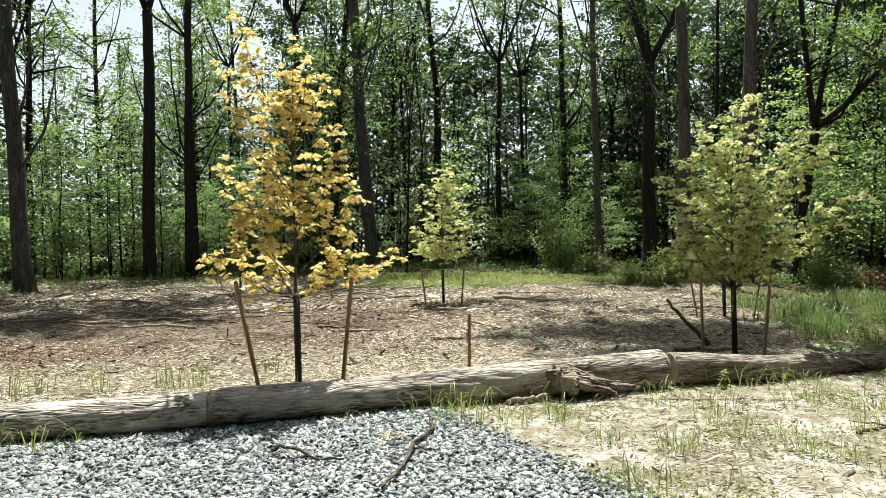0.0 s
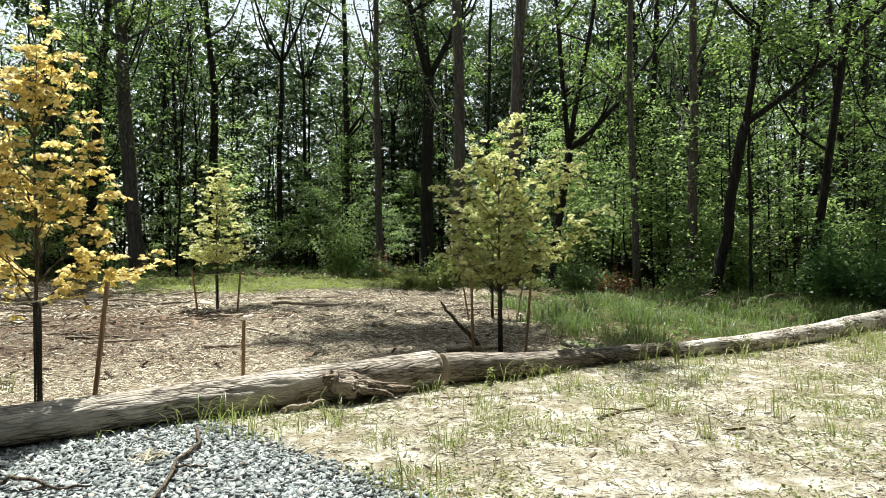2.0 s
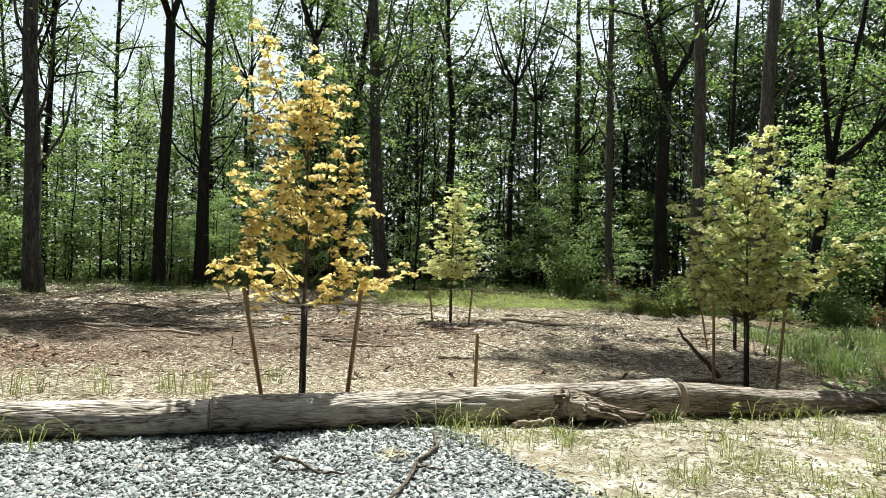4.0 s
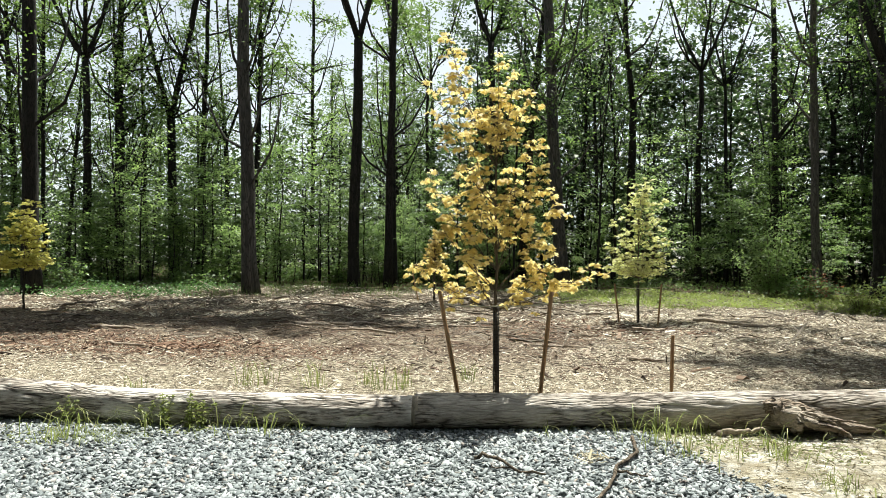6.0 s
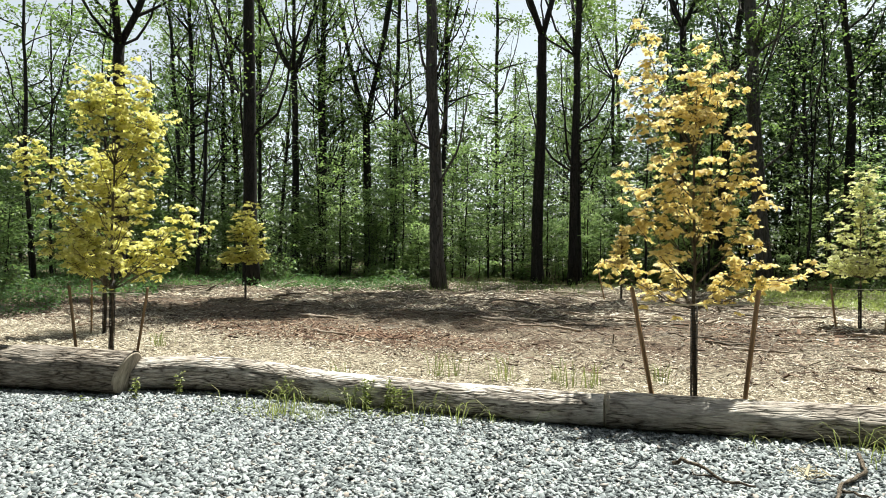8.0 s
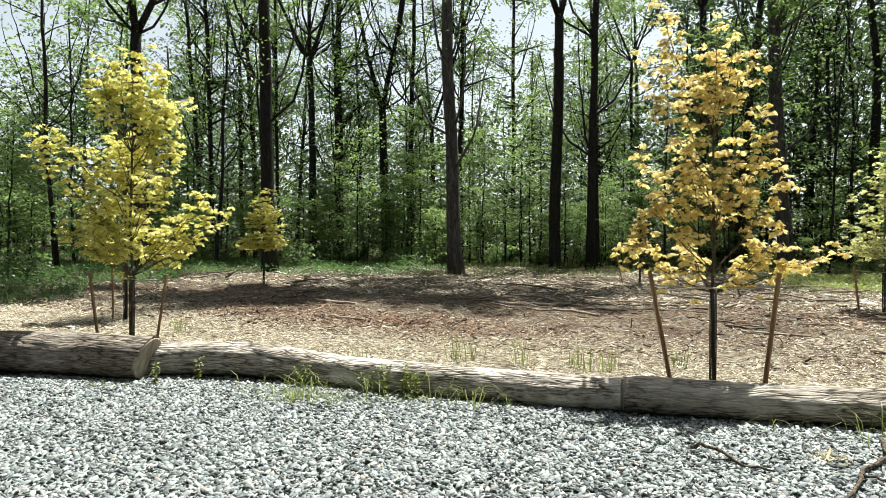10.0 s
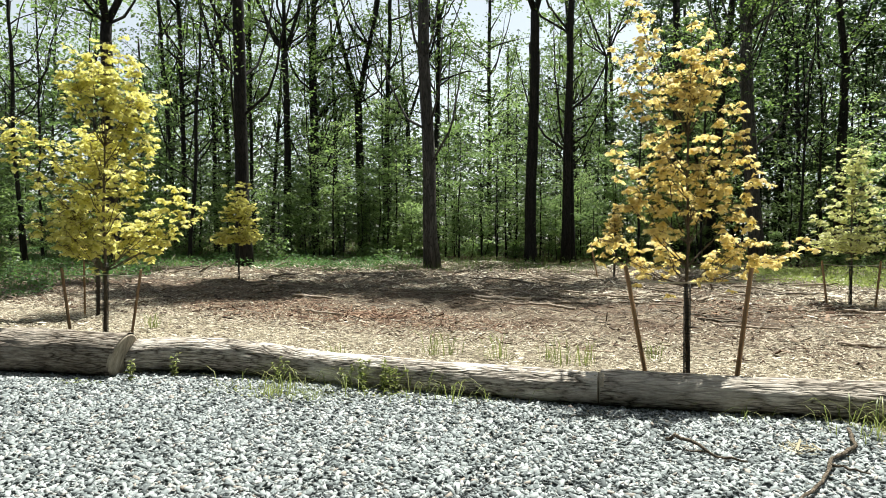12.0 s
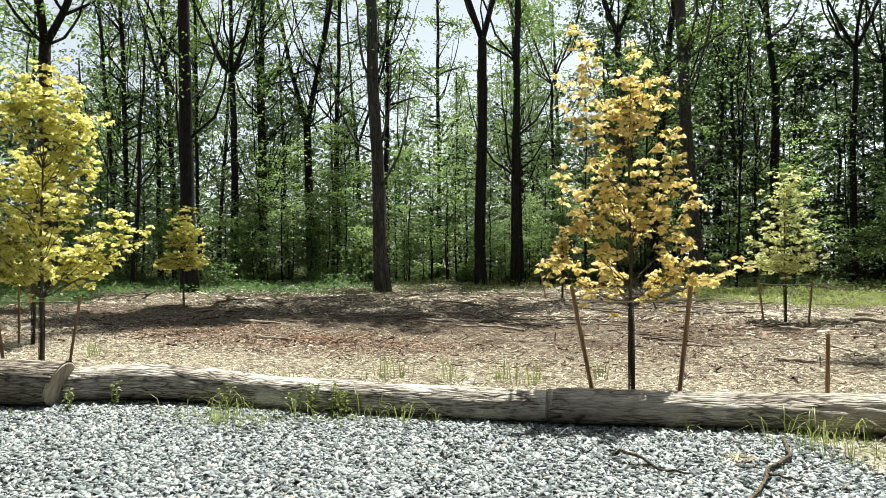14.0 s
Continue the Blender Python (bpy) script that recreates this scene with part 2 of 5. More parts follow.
class Build:
    """Collects quads from tubes and leaves into one mesh."""

    def __init__(self):
        self.v, self.f, self.n = [], [], 0

    def quads(self, verts, faces):
        self.v.append(np.asarray(verts, float))
        self.f.append(np.asarray(faces, int) + self.n)
        self.n += len(verts)

    def tube(self, pts, radii, sides=8, wobble=None, cap=True):
        pts = np.asarray(pts, float)
        radii = np.broadcast_to(np.asarray(radii, float), (len(pts),))
        tan = np.gradient(pts, axis=0)
        tan /= np.linalg.norm(tan, axis=1)[:, None] + 1e-9
        ref = np.array((0.0, 0.0, 1.0)) if abs(tan[:, 2]).mean() < 0.75 else np.array((1.0, 0.0, 0.0))
        u = np.cross(tan, ref)
        u /= np.linalg.norm(u, axis=1)[:, None] + 1e-9
        w = np.cross(tan, u)
        a = np.linspace(0, 2 * np.pi, sides, endpoint=False)
        r = radii[:, None] * (1 if wobble is None else 1 + wobble)
        ring = pts[:, None] + (u[:, None] * np.cos(a)[None, :, None] + w[:, None] * np.sin(a)[None, :, None]) * (r * np.ones((len(pts), sides)))[:, :, None]
        i = np.arange(len(pts) - 1)[:, None] * sides
        j = np.arange(sides)[None, :]
        k = (j + 1) % sides
        f = np.stack((i + j, i + k, i + sides + k, i + sides + j), -1).reshape(-1, 4)
        v = ring.reshape(-1, 3)
        if cap:
            m = len(v)
            v = np.vstack((v, pts[:1], pts[-1:]))
            h = np.arange(0, sides, 2)
            last = (len(pts) - 1) * sides
            f0 = np.stack((np.full_like(h, m), (h + 2) % sides, (h + 1) % sides, h), -1)
            f1 = np.stack((np.full_like(h, m + 1), last + h, last + (h + 1) % sides, last + (h + 2) % sides), -1)
            f = np.vstack((f, f0, f1))
        self.quads(v, f)

    def mesh(self, name, smooth=True):
        return fast_mesh(name, np.vstack(self.v), np.vstack(self.f), smooth)


def part(name, data, material, parent=None, label=""):
    ob = new(name, data)
    if not data.materials:
        data.materials.append(material)
    ob.parent = parent
    return tagged(ob, label)


def norm(a):
    return a / (np.linalg.norm(a, axis=-1, keepdims=True) + 1e-9)


def leaf_quads(P, size, rng, droop=0.25, flat=0.6, width=0.62, fold=0.18):
    """One folded four-cornered leaf at each point."""
    n = len(P)
    az = rng.uniform(0, 2 * np.pi, n)
    u = norm(np.stack((np.cos(az), np.sin(az), rng.normal(-droop, 0.45, n)), -1))
    up = norm(np.stack((rng.normal(0, 1 - flat, n), rng.normal(0, 1 - flat, n), np.ones(n)), -1))
    v = norm(np.cross(up, u))
    w = np.cross(u, v)
    s = (size * rng.uniform(0.6, 1.25, n))[:, None]
    mid = P + u * s * 0.45
    V = np.stack((P, mid + v * s * width / 2 + w * s * fold, P + u * s, mid - v * s * width / 2 + w * s * fold), 1).reshape(-1, 3)
    F = np.arange(4 * n).reshape(n, 4)
    return V, F


MAPLE = np.array([(0, 0), (0.30, 0.02), (0.52, 0.30), (0.30, 0.42), (0.36, 0.72), (0.12, 0.70), (0, 1.0), (-0.12, 0.70), (-0.36, 0.72), (-0.30, 0.42), (-0.52, 0.30), (-0.30, 0.02)])


def maple_leaves(P, out, size, rng):
    """Lobed maple leaves: each hangs outwards and down from its node, so that a node carries a small umbrella of leaves."""
    n = len(P)
    az = np.arctan2(out[:, 1], out[:, 0]) + rng.normal(0, 0.25, n)
    u = norm(np.stack((np.cos(az), np.sin(az), rng.normal(-0.55, 0.4, n)), -1))
    up = norm(np.stack((rng.normal(0, 0.25, n), rng.normal(0, 0.25, n), np.ones(n)), -1))
    v = norm(np.cross(up, u))
    w = np.cross(u, v)
    s = (size * rng.uniform(0.55, 1.2, n))[:, None, None]
    a, b = MAPLE[:, 0][None, :, None], MAPLE[:, 1][None, :, None]
    bend = -0.5 * np.abs(a) + -0.22 * b * b
    V = P[:, None] + s * (v[:, None] * a * 1.05 + u[:, None] * b + w[:, None] * bend)
    base = np.arange(n)[:, None] * 12
    quads = np.array([(0, 1, 2, 3), (0, 3, 4, 5), (0, 5, 6, 7), (0, 7, 8, 9), (0, 9, 10, 11)])
    F = (base[:, :, None] + quads[None]).reshape(-1, 4)
    return V.reshape(-1, 3), F


def ground_z(x, y):
    """Height of the ground: level by the logs, rising to the wood behind, tilting gently to one side."""
    x, y = np.asarray(x, float), np.asarray(y, float)
    far = np.clip(y - 10, 0, 45)
    z = 0.025 * far - 0.02 * np.clip(x - 4, 0, 40) + 0.02 * np.clip(-x - 4, 0, 40)
    k = np.clip((y - 8) / 6, 0, 1)
    return z + k * (0.05 * np.sin(x * 0.9 + 1.3 * np.sin(y * 0.5)) * np.sin(y * 0.8 + 0.4) + 0.03 * np.sin(x * 2.3 + y * 1.7))


def log_line(x):
    """The y of the row of logs."""
    return np.interp(x, (-40, -15, -6.4, -5.6, -0.7, 3.7, 8, 11.5, 17, 20, 60), (-4.5, 2.75, 5.4, 5.95, 6.4, 6.95, 7.45, 7.7, 9.15, 9.9, 20))


def gravel_edge(y):
    return 1.0 + (6.5 - y) * 0.33


# ---- ground ----
def ground_material():
    n = Nodes("ground_soil")
    co = n.coord()
    sep = n.add("ShaderNodeSeparateXYZ", Vector=co)
    x, y = sep.outputs["X"], sep.outputs["Y"]
    w1 = n.math("MULTIPLY", n.math("SUBTRACT", n.noise(co, 0.9, 5), 0.5), 2.2)
    w2 = n.math("MULTIPLY", n.math("SUBTRACT", n.noise(co, 0.22, 4), 0.5), 6.0)
    fine = n.noise(co, 38, 8, 0.7)
    mid = n.noise(co, 5, 6, 0.65)
    shred = n.noise(n.stretch(co, 0.35, 1, 1), 24, 6, 0.7)
    # bed of fine stone under the gravel
    gravel = n.mix(n.ramp(n.voronoi(co, 45), (0.1, 0.0), (0.6, 1.0)), n.ramp(fine, (0.3, (0.17, 0.185, 0.19)), (0.7, (0.36, 0.385, 0.385))), (0.06, 0.065, 0.07))
    # pale sandy strip with straw
    sand = n.ramp(mid, (0.34, (0.20, 0.175, 0.125)), (0.47, (0.46, 0.425, 0.345)), (0.60, (0.70, 0.68, 0.625)))
    sand = n.mix(n.ramp(n.noise(co, 1.6, 6, 0.7), (0.44, 0.75), (0.56, 0.0)), sand, (0.25, 0.215, 0.145))
    sand = n.mix(n.ramp(fine, (0.5, 0.0), (0.68, 0.55)), sand, (0.26, 0.20, 0.11))
    # chipped wood
    chips = n.ramp(shred, (0.42, (0.05, 0.038, 0.027)), (0.54, (0.28, 0.238, 0.172)), (0.68, (0.62, 0.56, 0.44)))
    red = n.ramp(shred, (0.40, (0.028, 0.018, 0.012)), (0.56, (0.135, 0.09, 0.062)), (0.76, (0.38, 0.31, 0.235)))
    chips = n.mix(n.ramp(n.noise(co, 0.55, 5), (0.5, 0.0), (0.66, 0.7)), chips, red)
    wood_floor = n.ramp(mid, (0.3, (0.05, 0.04, 0.022)), (0.6, (0.11, 0.085, 0.045)), (0.8, (0.12, 0.13, 0.045)))

    def step(v, lo, hi):
        m = n.add("ShaderNodeMapRange", Value=v)
        for key, val in (("From Min", lo), ("From Max", hi)):
            m.inputs[key].default_value = val
        return m.outputs[0]

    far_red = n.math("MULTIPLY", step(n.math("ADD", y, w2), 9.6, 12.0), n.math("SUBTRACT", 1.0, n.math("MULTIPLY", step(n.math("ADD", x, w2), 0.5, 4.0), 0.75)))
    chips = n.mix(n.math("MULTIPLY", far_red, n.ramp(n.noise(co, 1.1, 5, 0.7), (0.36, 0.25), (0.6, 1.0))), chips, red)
    forest = step(n.math("ADD", n.math("ADD", y, n.math("MULTIPLY", n.math("ABSOLUTE", x), 0.12)), w2), 27.0, 31.0)
    right = step(n.math("ADD", n.math("SUBTRACT", x, n.math("MULTIPLY", n.math("SUBTRACT", y, 7.0), 0.45)), w1), 6.2, 7.6)
    c = n.mix(forest, chips, wood_floor)
    c = n.mix(n.math("MULTIPLY", right, step(y, 7.4, 8.4)), c, wood_floor)
    # front of the logs
    front = n.math("SUBTRACT", 1.0, step(n.math("ADD", y, n.math("MULTIPLY", w1, 0.08)), 6.55, 6.75))
    front_r = n.math("SUBTRACT", 1.0, step(n.math("SUBTRACT", y, n.math("MULTIPLY", n.math("MAXIMUM", n.math("SUBTRACT", x, 10.0), 0.0), 0.22)), 7.05, 7.35))
    grav = n.math("SUBTRACT", 1.0, step(n.math("ADD", n.math("ADD", x, n.math("MULTIPLY", n.math("SUBTRACT", y, 6.5), 0.33)), n.math("MULTIPLY", w1, 0.35)), 0.95, 1.2))
    fr = n.mix(step(x, 3.0, 3.6), front, front_r)
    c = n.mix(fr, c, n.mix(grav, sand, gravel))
    n.bump(n.math("ADD", n.math("ADD", shred, fine), mid), 0.8, 0.05)
    return n.finish(c, 0.95, 0.15)


def axis(fine_lo, fine_hi, step, lo, hi):
    out = [fine_lo + i * step for i in range(int((fine_hi - fine_lo) / step) + 1)]
    s, a = step, out[0]
    while a > lo:
        s *= 1.22
        a -= s
        out.insert(0, a)
    s, a = step, out[-1]
    while a < hi:
        s *= 1.22
        a += s
        out.append(a)
    return np.array(out)


def build_ground():
    gx, gy = axis(-16, 18, 0.19, -700, 700), axis(2.5, 26, 0.19, -500, 900)
    X, Y = np.meshgrid(gx, gy)
    Z = ground_z(X, Y)
    rng = np.random.default_rng(4)
    rough = rng.normal(0, 1, X.shape)
    rough = (rough + np.roll(rough, 1, 0) + np.roll(rough, 1, 1)) / 2
    near = (Y < 30) & (Y > 1) & (np.abs(X) < 30)
    Z = Z + near * rough * np.where(Y > log_line(X) + 0.4, 0.02, 0.006)
    V = np.stack((X, Y, Z), -1).reshape(-1, 3)
    nx = len(gx)
    i, j = np.meshgrid(np.arange(len(gy) - 1), np.arange(nx - 1), indexing="ij")
    a = (i * nx + j).ravel()
    F = np.stack((a, a + 1, a + nx + 1, a + nx), -1)
    ob = part("ground", fast_mesh("ground", V, F, True), ground_material())
    tagged(ob, "bare ground of wood chips, pale sand and leaf litter", "ground", kind="structure")


build_ground()


# ---- loose covers of the ground ----
def gravel_stones():
    """Crushed stone in front of the logs: each stone a small flattened block."""
    rng = np.random.default_rng(11)
    n = 140000
    y = 7.0 - 4.7 * rng.uniform(0, 1, n)
    x = rng.uniform(-11.5, 2.6, n)
    keep = (x < gravel_edge(y) + rng.normal(0, 0.14, n)) & (y < log_line(x) + 0.1) & (x > -1.45 * y - 1.2) & (np.hypot(x, y + 0.3) > 4.05)
    x, y = x[keep], y[keep]
    n = len(x)
    s = np.clip(0.0098 * rng.lognormal(0.25, 0.36, n), 0, 0.021)
    base = np.array([(-1, -1, -1), (1, -1, -1), (1, 1, -1), (-1, 1, -1), (-1, -1, 1), (1, -1, 1), (1, 1, 1), (-1, 1, 1)], float)
    q = np.array([(4, 5, 6, 7), (0, 1, 5, 4), (1, 2, 6, 5), (2, 3, 7, 6), (3, 0, 4, 7)])
    B = np.repeat(base[None], n, 0) * rng.uniform(0.45, 1.0, (n, 8, 3))
    B[:, :, 0] *= 1.6
    B[:, :, 2] *= 0.45
    t = rng.uniform(0, 6.28, n)
    tilt, tilt2 = rng.normal(0, 0.35, n)[:, None], rng.normal(0, 0.35, n)[:, None]
    c, sn = np.cos(t)[:, None], np.sin(t)[:, None]
    X, Y, Z = B[:, :, 0] * c - B[:, :, 1] * sn, B[:, :, 0] * sn + B[:, :, 1] * c, B[:, :, 2]
    Z = Z + X * tilt + Y * tilt2
    V = np.stack((X, Y, Z), -1) * s[:, None, None]
    V += np.stack((x, y, ground_z(x, y) + s * 0.35 + rng.uniform(0, 0.018, n)), -1)[:, None]
    F = (np.arange(n)[:, None, None] * 8 + q[None]).reshape(-1, 4)
    ob = part("gravel", fast_mesh("gravel", V.reshape(-1, 3), F), M_STONE)
    tagged(ob, "bed of light grey crushed stone beside the logs", "gravel", kind="stuff")


def chips(name, label, count, xr, yr, keep, material, size, seed, lift=0.012, slim=0.22):
    """Thin slivers lying about on the ground at all angles."""
    rng = np.random.default_rng(seed)
    x, y = rng.uniform(*xr, count), yr[0] + (yr[1] - yr[0]) * rng.uniform(0, 1, count) ** 1.25
    ok = keep(x, y, rng)
    x, y = x[ok], y[ok]
    n = len(x)
    L = size * rng.lognormal(0, 0.45, n)
    W = L * slim * rng.uniform(0.6, 1.5, n)
    t = rng.uniform(0, 6.28, n)
    u = norm(np.stack((np.cos(t), np.sin(t), rng.normal(0, 0.22, n)), -1))
    v = norm(np.stack((-np.sin(t), np.cos(t), rng.normal(0, 0.45, n)), -1))
    P = np.stack((x, y, ground_z(x, y) + lift + np.abs(u[:, 2]) * L * 0.5 + rng.uniform(0, 0.012, n)), -1)
    w = np.cross(u, v)
    a, b, h = u * L[:, None] / 2, v * W[:, None] / 2, w * W[:, None] * 0.35
    V = np.stack((P - a - b * 0.7, P + a - b * 0.5, P + a * 1.1 + b * 0.5, P - a * 0.9 + b, P + h - a * 0.9, P + h + a * 0.9), 1)
    q = np.array([(0, 1, 5, 4), (4, 5, 2, 3)])
    F = (np.arange(n)[:, None, None] * 6 + q[None]).reshape(-1, 4)
    ob = part(name, fast_mesh(name, V.reshape(-1, 3), F), material)
    tagged(ob, label, name.replace("_", " "), kind="stuff")


def blades(name, label, count, spots, material, height, seed, spread=0.16, lean=0.5):
    """Tufts of bent grass blades round the given spots (x, y, radius factor)."""
    rng = np.random.default_rng(seed)
    spots = np.asarray(spots, float)
    k = rng.integers(0, len(spots), count)
    r = np.abs(rng.normal(0, spread, count)) * spots[k, 2]
    t = rng.uniform(0, 6.28, count)
    x, y = spots[k, 0] + r * np.cos(t), spots[k, 1] + r * np.sin(t)
    P = np.stack((x, y, ground_z(x, y) - 0.01), -1)
    az = t + rng.normal(0, 0.9, count)
    d = np.stack((np.cos(az), np.sin(az), np.zeros(count)), -1)
    side = np.stack((-np.sin(az), np.cos(az), np.zeros(count)), -1)
    H = (height * rng.uniform(0.35, 1.15, count) * np.clip(spots[k, 2], 0.5, 1.4))[:, None]
    wd = H * 0.008 + 0.0016
    l = np.abs(rng.normal(lean, 0.3, count))[:, None]
    up = np.array((0, 0, 1.0))
    m1 = P + H * (0.5 * up + 0.18 * l * d)
    m2 = P + H * (0.88 * up * (1 - 0.25 * l) + 0.5 * l * d)
    tip = P + H * (1.0 * up * (1 - 0.5 * l) + 0.95 * l * d)
    V = np.stack((P - side * wd, P + side * wd, m1 + side * wd, m1 - side * wd, m2 + side * wd * 0.7, m2 - side * wd * 0.7, tip, tip), 1)
    V[:, 7] -= side * 0.001
    q = np.array([(0, 1, 2, 3), (3, 2, 4, 5), (5, 4, 6, 7)])
    F = (np.arange(count)[:, None, None] * 8 + q[None]).reshape(-1, 4)
    ob = part(name, fast_mesh(name, V.reshape(-1, 3), F), material)
    tagged(ob, label, "grass", kind="stuff")


def scatter_spots(rng, n, xr, yr, keep):
    x, y = rng.uniform(*xr, n), rng.uniform(*yr, n)
    ok = keep(x, y)
    return np.stack((x[ok], y[ok], rng.uniform(0.5, 1.4, ok.sum())), -1)


gravel_stones()
chips("wood_chips", "pale tan wood chips spread over the clearing", 104000, (-16, 9), (6.2, 13.5),
      lambda x, y, r: (y > log_line(x) + 0.15) & (x < 5.5 + 0.5 * (y - 7) + r.normal(0, 0.5, len(x))) & (y < 12.2 + 0.8 * np.sin(x * 0.8) + r.normal(0, 0.7, len(x))), M_CHIP, 0.031, 21, 0.008, 0.26)
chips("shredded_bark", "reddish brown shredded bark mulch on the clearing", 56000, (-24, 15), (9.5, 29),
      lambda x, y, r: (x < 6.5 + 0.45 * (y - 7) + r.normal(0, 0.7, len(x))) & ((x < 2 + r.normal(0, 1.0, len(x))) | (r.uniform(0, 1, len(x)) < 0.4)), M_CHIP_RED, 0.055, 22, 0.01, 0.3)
chips("wood_chips", "tan wood chips thinning out towards the wood", 24000, (0.5, 13), (11.5, 23),
      lambda x, y, r: (x > 1.5 + r.normal(0, 1.0, len(x))) & (x < 6.0 + 0.45 * (y - 7) + r.normal(0, 0.7, len(x))), M_CHIP, 0.05, 29, 0.012, 0.26)
chips("wood_chips", "pale split chips strewn among the cut branches", 34000, (-18, 4), (16.5, 30.0),
      lambda x, y, r: r.uniform(0, 1, len(x)) < 0.55 + 0.45 * np.sin(x * 0.9 + 1.3 * y) * np.sin(y * 1.1 - 0.4 * x), M_CHIP, 0.085, 24)
chips("branch_litter", "grey broken twigs strewn over the clearing", 16000, (-24, 14), (9.5, 30),
      lambda x, y, r: (x < 6 + 0.4 * (y - 7)) & (y > 12.5 + r.normal(0, 1.5, len(x))), M_LITTER, 0.2, 23, 0.02, 0.08)
chips("dark_litter", "brown bark crumbs and twigs lying on the sand", 34000, (0.8, 17), (1.9, 8.6),
      lambda x, y, r: (x > gravel_edge(y) + 0.1) & (y < log_line(x) - 0.05) & (np.sin(x * 1.3 + 2.0 * np.sin(y * 1.1)) * np.sin(y * 2.1 - x * 0.7) + r.normal(0, 0.35, len(x)) + 0.05 * (x - 6) > 0.3), M_LITTER, 0.032, 27, 0.006, 0.28)
chips("dry_straw", "dry pale straw lying on sandy soil", 105000, (0.6, 17), (1.6, 8.6),
      lambda x, y, r: (x > gravel_edge(y) + 0.1) & (y < log_line(x) - 0.05) & (np.sin(x * 2.1 + 1.3 * np.sin(y * 2)) * np.sin(y * 2.7 + x) + r.normal(0, 0.45, len(x)) > -0.35), M_STRAW, 0.034, 24, 0.006, 0.2)


# ---- logs ----
def log(name, label, ctrl, material, seed, ends=(True, True), cut_label="", slant=0.0):
    """A felled trunk lying on the ground: (x, y, radius, gap under it) along its length."""
    rng = np.random.default_rng(seed)
    ctrl = np.asarray(ctrl, float)
    s = np.concatenate(([0], np.cumsum(np.hypot(np.diff(ctrl[:, 0]), np.diff(ctrl[:, 1])))))
    n = int(s[-1] / 0.032)
    q = np.linspace(0, s[-1], n)
    ker = np.hanning(41)
    ker /= ker.sum()
    col = [np.convolve(np.pad(np.interp(q, s, ctrl[:, i]), 20, mode="reflect", reflect_type="odd"), ker, "valid") for i in range(4)]
    x, y, r, gap = col
    base = ctrl[len(ctrl) // 2]
    z = ground_z(x, y) + r * 0.93 + gap
    o = np.array((base[0], base[1], float(ground_z(base[0], base[1]))))
    pts = np.stack((x, y, z), -1) - o
    sides = 52
    a = np.linspace(0, 2 * np.pi, sides, endpoint=False)
    furrow = rng.normal(0, 1, (n, sides))
    for _ in range(11):
        furrow = (furrow + np.roll(furrow, 1, 0) + np.roll(furrow, -1, 0)) / 3
    furrow = furrow + 0.4 * np.roll(furrow, 1, 1)
    furrow = np.clip(furrow / furrow.std(), -2.0, 0.7)
    lump = np.sin(a[None] * 2 + q[:, None] * 1.1 + seed) * 0.035 + np.sin(a[None] * 3 - q[:, None] * 2.3) * 0.02 + np.sin(q[:, None] * 5.1 + a[None]) * 0.012
    b = Build()
    b.tube(pts, r, sides, lump + furrow * 0.032, cap=False)
    axis_end = norm(pts[-1] - pts[-9])
    w_end = np.repeat(np.clip((q - q[-1] + 0.35) / 0.35, 0, 1), sides)
    b.v[0] = b.v[0] - axis_end[None] * (w_end * (b.v[0][:, 2] - np.repeat(pts[:, 2], sides)) * slant)[:, None]
    root = new(name)
    root.location = o
    skin = b.mesh("log_trunk")
    lay = np.stack((np.repeat(q, sides), (r[:, None] * np.cos(a)).ravel(), (r[:, None] * np.sin(a)).ravel()), -1) + seed * 3.7
    skin.attributes.new("bark", "FLOAT_VECTOR", "POINT").data.foreach_set("vector", lay.astype(np.float32).ravel())
    part("trunk", skin, material, root)
    for i, on in enumerate(ends):
        if not on:
            continue
        e, d = (pts[0], pts[0] - pts[2]) if i == 0 else (pts[-1], pts[-1] - pts[-3])
        d = d / np.linalg.norm(d)
        rr = r[0] if i == 0 else r[-1]
        cb = Build()
        cb.tube([e - d * 0.03, e + d * 0.012, e + d * 0.014], [rr * 0.97, rr * 0.96, rr * 0.9], 28)
        if i == 1:
            cb.v[0] = cb.v[0] - axis_end[None] * ((cb.v[0][:, 2] - e[2]) * slant)[:, None]
        part("cut_end", cb.mesh("cut_end", False), M_CUT, root, cut_label or "pale sawn end of the log")
    return tagged(root, label, "log", "logs along the edge of the gravel")


log("log", "thick furrowed log lying beside the gravel, sawn end", [(-15, 2.75, 0.26, 0), (-11, 3.9, 0.26, 0), (-8.0, 4.82, 0.255, 0), (-7.2, 5.1, 0.255, 0), (-6.32, 5.36, 0.25, 0)], M_LOG_DARK, 1, slant=-0.3)
log("log", "long weathered log with pale peeling bark", [(-6.42, 5.56, 0.185, 0.03), (-5.6, 5.93, 0.2, 0.05), (-5.0, 6.08, 0.19, 0.03), (-4.2, 6.15, 0.175, 0.0), (-2.9, 6.23, 0.168, 0.0), (-1.7, 6.29, 0.17, 0.0), (-1.18, 6.345, 0.168, 0)], M_LOG, 2)
log("log", "brown log with long furrowed bark beside the gravel", [(-1.15, 6.35, 0.178, 0), (-0.7, 6.40, 0.18, 0), (0.8, 6.70, 0.18, 0), (2.4, 6.82, 0.20, 0), (3.66, 6.96, 0.21, 0.0)], M_LOG_BROWN, 6)
